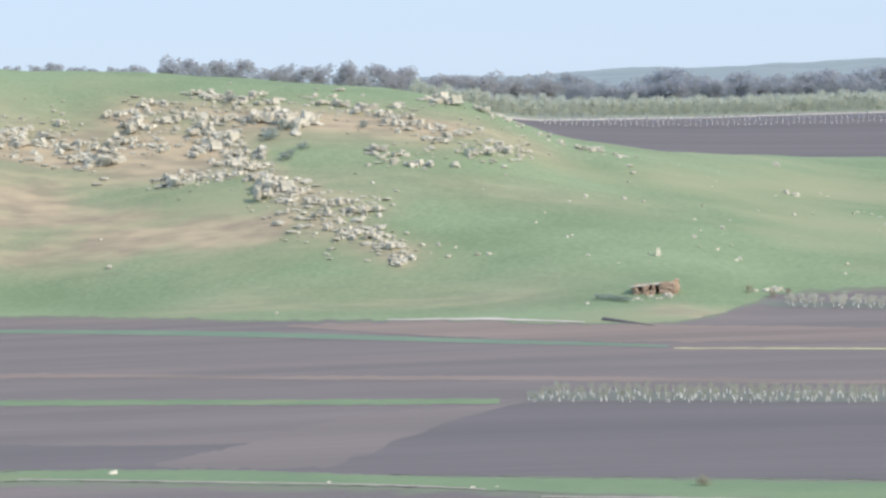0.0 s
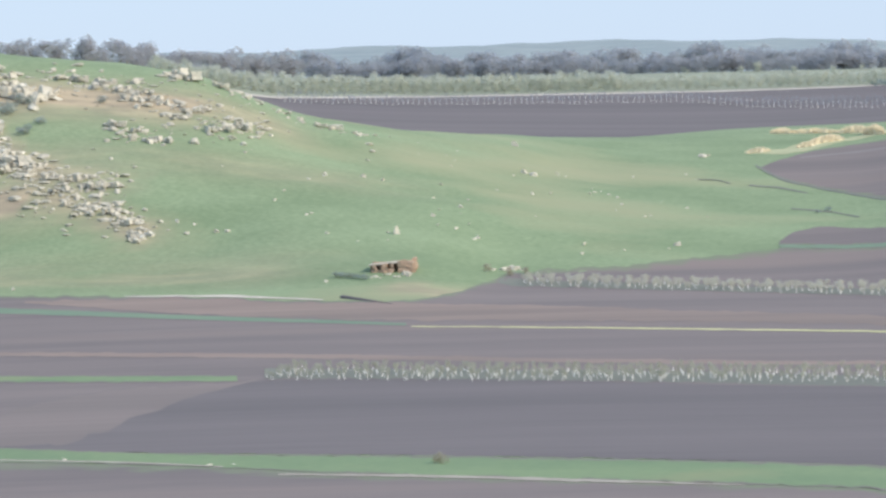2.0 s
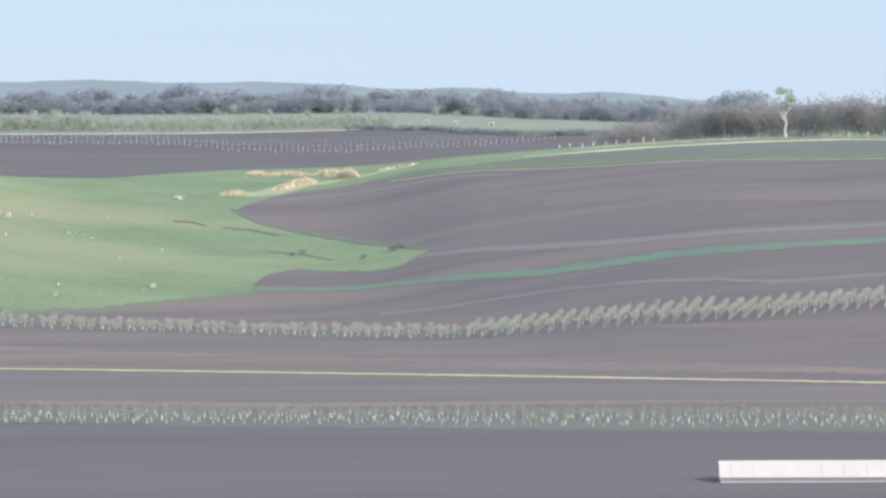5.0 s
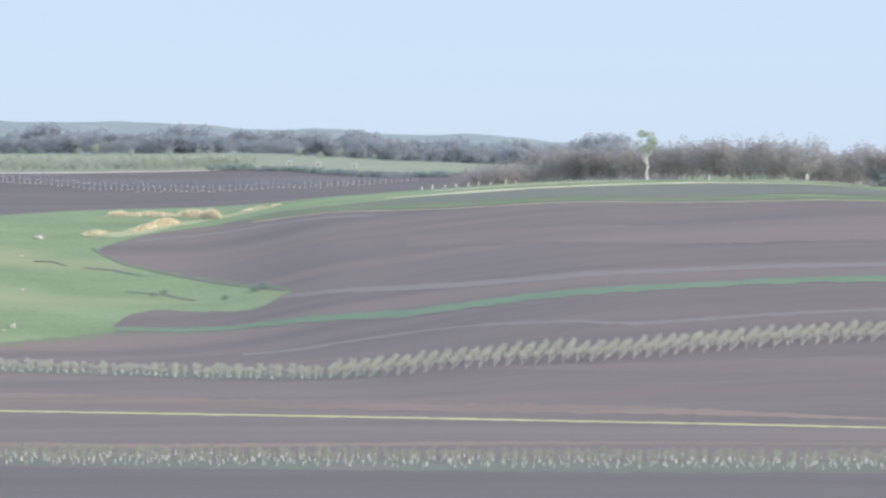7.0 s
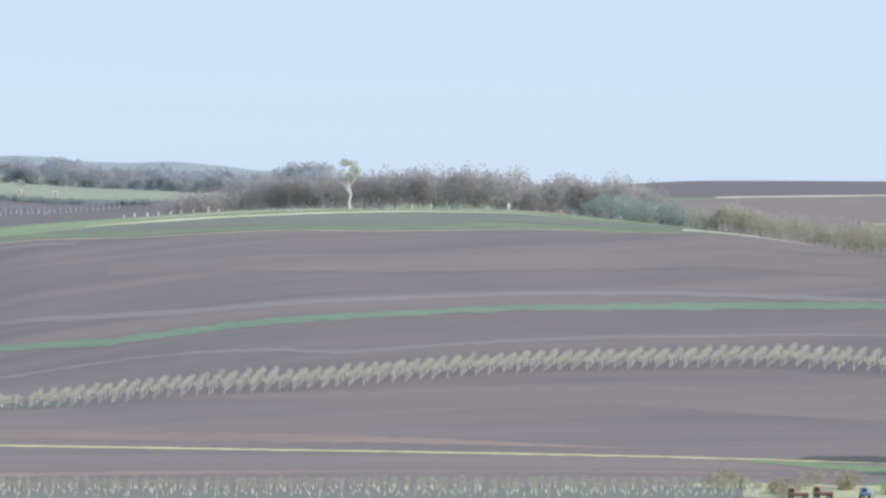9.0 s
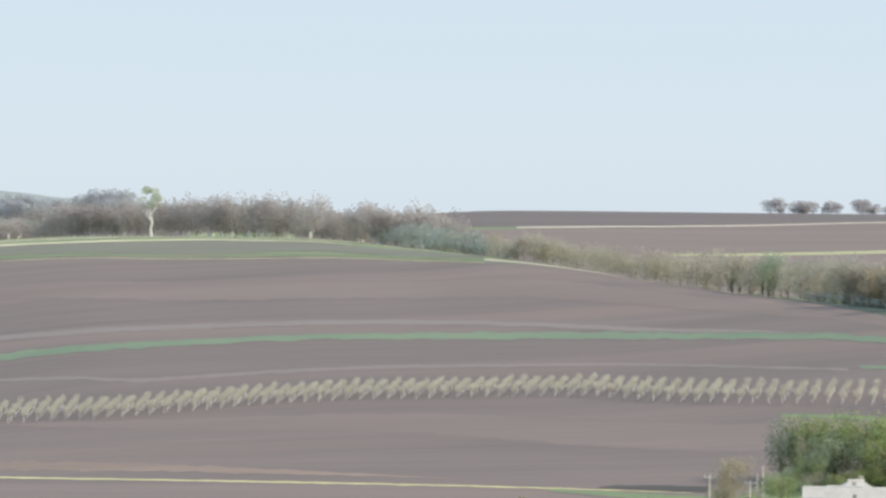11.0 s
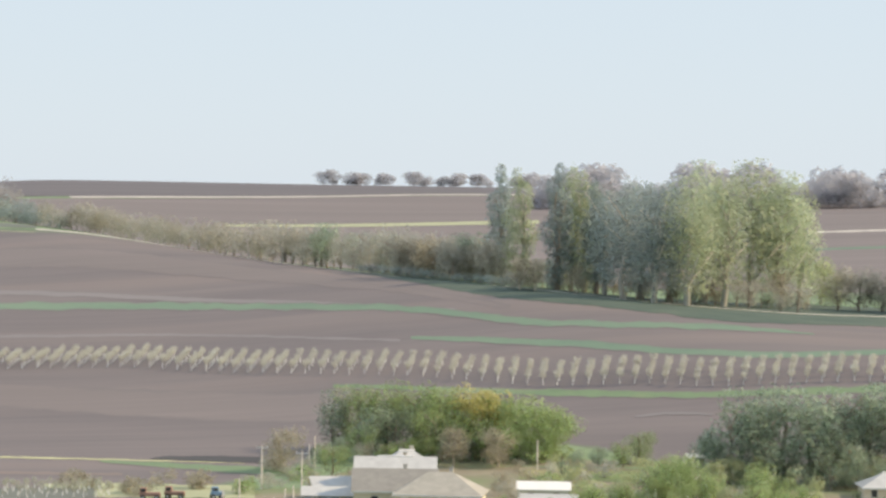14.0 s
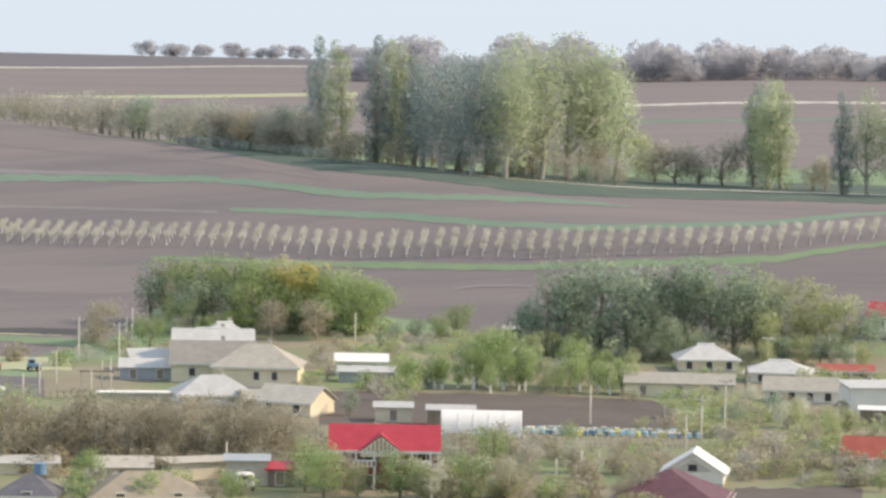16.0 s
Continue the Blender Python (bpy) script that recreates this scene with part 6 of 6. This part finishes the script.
# poles
def pole(az, d, h, arm=False, lamp=False):
    ob = thing("utility_pole", "pale concrete utility pole with a crossarm" if arm else "pale weathered pole standing in the village", "pole", "village poles", facing(az, d))
    v, f = [], []
    rod(v, f, (0, 0, -0.5), (0, 0, h), 0.15, 0.11, 8)
    part("post", mesh_of("post", v, f, CONCRETE, smooth=True), ob)
    if arm:
        part("crossarm", box_mesh("crossarm", METAL, -0.9, 0.9, -0.06, 0.06, h - 0.5, h - 0.36), ob)
        for x in (-0.8, 0, 0.8):
            part("insulator", box_mesh("insulator", WHITE, x - 0.07, x + 0.07, -0.07, 0.07, h - 0.36, h - 0.12, bevel=0.03), ob)
    if lamp:
        for s in (-1, 1):
            part("lamp_head", box_mesh("lamp_head", WHITE, min(s * 0.2, s * 1.0), max(s * 0.2, s * 1.0), -0.14, 0.14, h - 0.1, h + 0.08, bevel=0.04), ob)


for i, (az, d, h) in enumerate([(12.52, 506, 7.1), (13.48, 542, 5.3), (13.25, 497, 7.0), (13.38, 542, 3.9), (12.12, 469, 5.0), (11.53, 441, 4.3), (11.82, 455, 4.6), (17.53, 536, 5.0), (20.35, 532, 4.6), (21.84, 425, 5.2), (23.59, 399, 4.3), (23.87, 402, 6.5)]):
    pole(az, d, h, arm=h > 6.4)
for az, d, h in [(24.29, 413, 7.9), (21.7, 365, 3.5), (22.01, 371, 2.9), (21.24, 365, 2.5), (15.22, 368, 3.5), (18.8, 346, 2.8), (20.64, 392, 2.1), (26.59, 524, 2.6), (26.14, 523, 4.2), (12.95, 462, 4.2), (13.1, 462, 4.6), (12.75, 458, 3.2)]:
    pole(az, d, h, arm=h > 7)
pole(25.04, 515, 4.6, lamp=True)
brace = thing("braced_pole", "wooden pole with a slanting brace", "pole", "village poles", facing(24.65, 467))
v, f = [], []
rod(v, f, (0, 0, -0.4), (0, 0, 4.8), 0.16, 0.12, 7)
part("post", mesh_of("post", v, f, WOOD), brace)
v, f = [], []
rod(v, f, (1.4, 0, -0.4), (0.1, 0, 4.2), 0.13, 0.10, 7)
part("strut", mesh_of("strut", v, f, WOOD), brace)
# timber frame in the yard
frame_thing = thing("timber_frame", "open frame of pale posts and beams", "frame", "", facing(12.85, 461))
for x in (-2.2, -0.7, 0.8, 2.3):
    part("post", box_mesh("post", CONCRETE, x - 0.1, x + 0.1, -0.1, 0.1, -0.3, 3.0), frame_thing)
part("beam", box_mesh("beam", WOOD, -2.5, 2.6, -0.12, 0.12, 2.6, 2.85), frame_thing)

# beehives in two rows
for i in range(52):
    az = 20.72 + 3.4 * (i / 52) ** 1.25 + rng.uniform(-0.03, 0.03)
    ob = thing("beehive", "", "beehive", "beehives in the garden", facing(az, 411 + 3 * (i % 2) + rng.uniform(-1.2, 1.2), rng.uniform(-35, 35)) @ Matrix.Scale(0.85, 4))
    colour, word = rng.choice(((BLUE_PALE, "pale blue"), (BLUE_PALE, "pale blue"), (YELLOW, "yellow"), (BLUE, "blue"), (WHITE, "white")))
    tagged(ob, f"{word} painted wooden beehive on short legs")
    part("body", box_mesh("body", colour, -0.3, 0.3, -0.28, 0.28, 0.2, 0.85, bevel=0.02), ob)
    part("lid", box_mesh("lid", WHITE if colour is not WHITE else BLUE_PALE, -0.35, 0.35, -0.33, 0.33, 0.86, 0.97, bevel=0.02), ob)
    part("stand", box_mesh("stand", WOOD, -0.25, 0.25, -0.22, 0.22, -0.1, 0.2), ob)


# fences
def fence(label, a0, d0, a1, d1, n, h, mat, rails=True):
    p, q = spot(a0, d0), spot(a1, d1)
    ob = thing("fence", label, "fence", "garden fences", Matrix.Translation(p))
    way = q - p
    for i in range(n):
        b = way * (i / (n - 1))
        part("post", box_mesh("post", mat, b.x - 0.07, b.x + 0.07, b.y - 0.07, b.y + 0.07, b.z - 0.3, b.z + h * rng.uniform(0.9, 1.1)), ob)
    if rails:
        for z in (0.35, 0.8):
            v, f = [], []
            rod(v, f, Vector((0, 0, h * z)), way + Vector((0, 0, h * z)), 0.035, 0.035, 5)
            part("rail", mesh_of("rail", v, f, WOOD), ob)


fence("fence of pale posts along the beehives", 20.6, 399, 24.3, 400, 34, 1.2, CONCRETE)
fence("white paling fence in the garden", 23.2, 436, 23.9, 428, 16, 1.5, PLASTER_WHITE)
fence("row of pale stakes in the garden", 24.4, 388, 26.2, 384, 16, 2.0, CONCRETE, rails=False)
fence("post and rail fence by the yard", 11.9, 447, 13.0, 449, 10, 1.3, WOOD)
# fruit trees with limewashed trunks above the garden plot
for i in range(16):
    tree(rng.choice("VVVGO"), 18.7 + 4.0 * i / 16 + rng.uniform(-0.08, 0.08), 466 + rng.uniform(-3, 4), rng.uniform(3.6, 6.4), "garden fruit trees", "in the garden row", wide=rng.uniform(0.7, 0.95))

# trees of the village
for group, where, rows in (
        ("western grove", "in the grove behind the houses", [("D", 13.84, 564, 10.1), ("O", 14.24, 561, 11.1), ("G", 14.76, 558, 12.0), ("G", 15.27, 557, 12.3), ("G", 15.73, 558, 11.7), ("G", 16.19, 559, 10.8), ("G", 16.6, 557, 10.4), ("G", 17.02, 553, 10.7), ("G", 17.43, 550, 10.2),
                                                             ("G", 17.79, 548, 8.5), ("G", 17.6, 545, 6.5), ("G", 17.2, 545, 6.5), ("G", 16.7, 545, 6.5), ("D", 14.5, 551, 8.5), ("G", 14.25, 549, 5.9), ("G", 13.79, 525, 5.7), ("B", 15.99, 540, 7.0), ("B", 16.81, 539, 7.0), ("B", 12.92, 534, 7.8), ("Y", 16.3, 556, 10.0), ("Y", 16.55, 555, 11.4), ("D", 15.0, 552, 9.0), ("G", 15.6, 550, 9.0), ("G", 16.4, 549, 8.5)]),
        ("eastern grove", "in the dense grove behind the houses", [("D", 20.99, 522, 13.0), ("D", 21.45, 523, 14.8), ("D", 21.97, 524, 15.5), ("D", 22.48, 524, 15.7), ("D", 23.0, 525, 16.2), ("D", 23.51, 526, 15.8), ("D", 23.92, 527, 14.8), ("D", 24.43, 528, 13.9), ("D", 24.84, 529, 13.5),
                                                                   ("O", 25.35, 530, 12.8), ("O", 25.86, 531, 12.1), ("O", 26.36, 532, 10.7), ("G", 24.62, 545, 12.0), ("D", 26.87, 532, 8.6), ("D", 20.7, 524, 8.0), ("D", 21.7, 520, 9.0), ("D", 22.7, 520, 9.0), ("D", 23.2, 520, 8.5), ("O", 25.0, 524, 9)]),
        ("garden trees", "in the village gardens", [("D", 18.62, 540, 4.4), ("G", 19.08, 540, 4.9), ("G", 19.39, 544, 6.5), ("G", 18.48, 468, 5.8), ("D", 18.89, 469, 4.6), ("G", 19.75, 472, 8.6), ("V", 20.1, 473, 9.0), ("G", 20.55, 474, 8.2), ("W", 21.16, 472, 5.0), ("V", 21.57, 475, 7.8),
                                                    ("V", 21.98, 474, 5.7), ("O", 22.49, 475, 6.3), ("B", 16.9, 500, 4.5), ("R", 17.03, 480, 4.6), ("D", 17.45, 430, 3.9), ("D", 18.26, 533, 4.3), ("W", 17.79, 525, 2.8), ("D", 18.0, 528, 3.2), ("B", 19.9, 530, 3.5)]),
        ("bare thicket", "in the thicket below the houses", [("B", 11.32, 372, 7.3), ("B", 11.83, 372, 8.2), ("B", 12.34, 372, 7.6), ("B", 12.84, 374, 7.9), ("B", 13.36, 373, 8.2), ("B", 13.87, 373, 7.8), ("B", 14.38, 374, 8.0), ("B", 14.89, 373, 8.2), ("B", 15.41, 373, 7.9),
                                                             ("B", 15.92, 374, 8.0), ("B", 16.44, 374, 7.6), ("B", 16.85, 377, 7.2), ("G", 12.03, 392, 7.3), ("G", 11.72, 404, 5.9), ("B", 16.64, 394, 5.0), ("B", 12.1, 382, 7.5), ("B", 13.1, 384, 7.5), ("B", 14.1, 384, 7.6), ("B", 15.1, 384, 7.6), ("B", 16.1, 384, 7.2)]),
        ("front garden trees", "among the nearer houses", [("G", 12.7, 352, 5.4), ("G", 15.31, 344, 3.3), ("G", 16.65, 351, 6.4), ("G", 17.0, 346, 6.2), ("O", 17.62, 346, 4.6), ("G", 18.4, 346, 6.2), ("O", 18.75, 345, 5.4), ("W", 18.95, 345, 4.6), ("B", 18.95, 348, 4.0), ("G", 19.65, 346, 6.0), ("G", 20.05, 376, 5.8), ("B", 20.37, 347, 5.3),
                                                           ("G", 20.99, 345, 2.8), ("B", 21.81, 360, 3.9), ("B", 22.43, 347, 3.1), ("B", 22.74, 349, 5.0), ("B", 20.35, 386, 3.5), ("B", 21.18, 381, 3.4), ("B", 17.3, 350, 5.5), ("R", 20.7, 372, 4.0), ("R", 21.5, 372, 4.2), ("B", 22.3, 372, 4.0)]),
        ("eastern garden trees", "among the eastern gardens", [("O", 23.33, 435, 3.1), ("O", 24.15, 424, 5.3), ("D", 25.17, 439, 3.9), ("W", 25.68, 440, 3.2), ("O", 26.2, 412, 5.1), ("D", 25.9, 392, 2.8), ("G", 26.72, 368, 2.6), ("G", 27.13, 363, 2.6), ("B", 24.78, 380, 3.4), ("B", 25.3, 372, 4.0),
                                                               ("G", 23.73, 453, 2.4), ("R", 24.47, 400, 2.9), ("G", 21.49, 402, 3.0), ("W", 24.75, 455, 3.3), ("D", 24.36, 418, 5.2), ("O", 25.6, 426, 4.4), ("O", 26.5, 422, 4.2), ("W", 25.3, 428, 3.4)])):
    low = group == "bare thicket"
    for k, az, d, h in rows:
        tree(k, az - 0.5 if low else az, d, h * (1.12 if low or "grove" in group else 1), group, where, wide=1.3 if k == "Y" or group == "western grove" else 1.15)

for i in range(24):
    tree(rng.choice("DDDO"), 20.8 + 6.2 * i / 24 + rng.uniform(-0.1, 0.1), 517 + rng.uniform(-3, 3), rng.uniform(3.0, 6.0), "eastern grove", "at the foot of the grove", wide=1.2)
for i in range(16):
    tree(rng.choice("DDGM"), 13.7 + 4.2 * i / 16 + rng.uniform(-0.1, 0.1), 546 + rng.uniform(-3, 3), rng.uniform(3.0, 5.5), "western grove", "at the foot of the grove", wide=1.2)

# shrubs that fill the gardens
SHRUBS = [foliage("shrub", TWIG, lobes(4, 2.4, 0.0, 7, 90 + k, 0.3), 170, 0.4, 90 + k, 0.5, 0.35) for k in range(4)]
SHRUB_SLOT = {"S": 0, "G": 1, "O": 2, "V": 2, "M": 3, "R": 3, "W": 4}
shrubs = Bake()
for a0, a1, d0, d1, n, kinds in ((16.8, 23.2, 352, 398, 90, "SSSSMMGO"), (24.6, 27.8, 366, 384, 40, "SSMMO"), (18.9, 23.0, 343, 354, 34, "SSMGO"), (12.4, 15.6, 343, 352, 16, "SMG"), (23.8, 27.6, 372, 446, 80, "SSOOVMGM"), (22.4, 26.6, 410, 460, 24, "OGSV"), (16.6, 19.0, 440, 475, 18, "OSGM"), (10.4, 16.6, 360, 402, 110, "SSSSM"), (17.0, 20.8, 478, 545, 46, "SOGOM"), (12.0, 14.4, 496, 540, 26, "SMGM"), (22.8, 27.5, 470, 512, 30, "SGOO"), (8.8, 12.2, 491, 512, 14, "SS")):
    for i in range(n):
        k = SHRUB_SLOT[rng.choice(kinds)]
        h = rng.uniform(0.35, 0.85)
        p = spot(rng.uniform(a0, a1), rng.uniform(d0, d1))
        shrubs.add(SHRUBS[rng.randrange(4)], Matrix.LocRotScale(p, Euler((0, 0, rng.uniform(0, 6.28))), (h * rng.uniform(1.1, 1.7), h * rng.uniform(1.1, 1.7), h)), k)
shrubs.make("garden_shrubs", [TWIG, LEAF, LEAF_OLIVE, TWIG_OLIVE, BLOSSOM], "brown and green shrubs filling the village gardens", "shrubs")


# farm machines beside the plot
def machine(label, az, d, colour, long):
    ob = thing("farm_machine", label, "farm machine", "farm machines", facing(az, d, rng.uniform(-10, 10)) @ Matrix.Scale(0.8, 4))
    part("body", box_mesh("body", colour, -long / 2, long / 2, -0.7, 0.7, 0.7, 1.5, bevel=0.15), ob)
    part("cab", box_mesh("cab", colour, -long / 2 + 0.2, -long / 2 + 1.5, -0.65, 0.65, 1.45, 2.4, bevel=0.12), ob)
    part("cab_window", box_mesh("cab_window", GLASS_DARK, -long / 2 + 0.4, -long / 2 + 1.3, -0.68, -0.64, 1.65, 2.2), ob)
    for x in (-long * 0.32, long * 0.32):
        for y in (-0.8, 0.8):
            bm = bmesh.new()
            bmesh.ops.create_cone(bm, cap_ends=True, segments=14, radius1=0.5, radius2=0.5, depth=0.35, matrix=pose(x, y, 0.5, rx=90))
            w = part("wheel", from_bm("wheel", bm, BLACK), ob)
            bm = bmesh.new()
            bmesh.ops.create_cone(bm, cap_ends=True, segments=10, radius1=0.25, radius2=0.25, depth=0.4, matrix=pose(x, y, 0.5, rx=90))
            part("rim", from_bm("rim", bm, METAL), w)


machine("rusty red farm machine at the edge of the plot", 10.5, 487, RUST, 4.2)
machine("faded red and white trailer at the edge of the plot", 10.95, 489, RUST, 4.0)
machine("blue tractor at the edge of the plot", 11.72, 489, BLUE, 2.6)
van = thing("van", "small white delivery van parked by the kiosk", "van", "", facing(15.55, 351, 12))
part("body", box_mesh("body", WHITE, -1.0, 1.0, -0.9, 0.9, 0.4, 2.1, bevel=0.18), van)
part("windscreen", box_mesh("windscreen", GLASS_DARK, -0.8, 0.8, -0.94, -0.88, 1.3, 1.85), van)
for x in (-0.75, 0.75):
    bm = bmesh.new()
    bmesh.ops.create_cone(bm, cap_ends=True, segments=14, radius1=0.35, radius2=0.35, depth=0.25, matrix=pose(x, -0.75, 0.35, ry=90))
    part("wheel", from_bm("wheel", bm, BLACK), van)
tank = thing("water_tank", "blue plastic water tank on a roofed stand", "water tank", "", facing(11.85, 351))
bm = bmesh.new()
bmesh.ops.create_cone(bm, cap_ends=True, segments=20, radius1=0.75, radius2=0.7, depth=1.2, matrix=pose(0, 0, 2.4))
part("drum", from_bm("drum", bm, BLUE, smooth=False), tank)
part("stand", box_mesh("stand", WOOD, -0.8, 0.8, -0.8, 0.8, -0.2, 1.8), tank)
# low bank of spoil at the hill foot
sv2, sf2 = [], []
p, q = spot(-15.25, 716), spot(-14.35, 697)
rod(sv2, sf2, p, q, 0.7, 0.25, 8)
tagged(new("earth_bank", mesh_of("earth_bank", sv2, sf2, SOIL_DARK, smooth=True)), "low dark bank of earth beside the track", "bank", kind="structure")
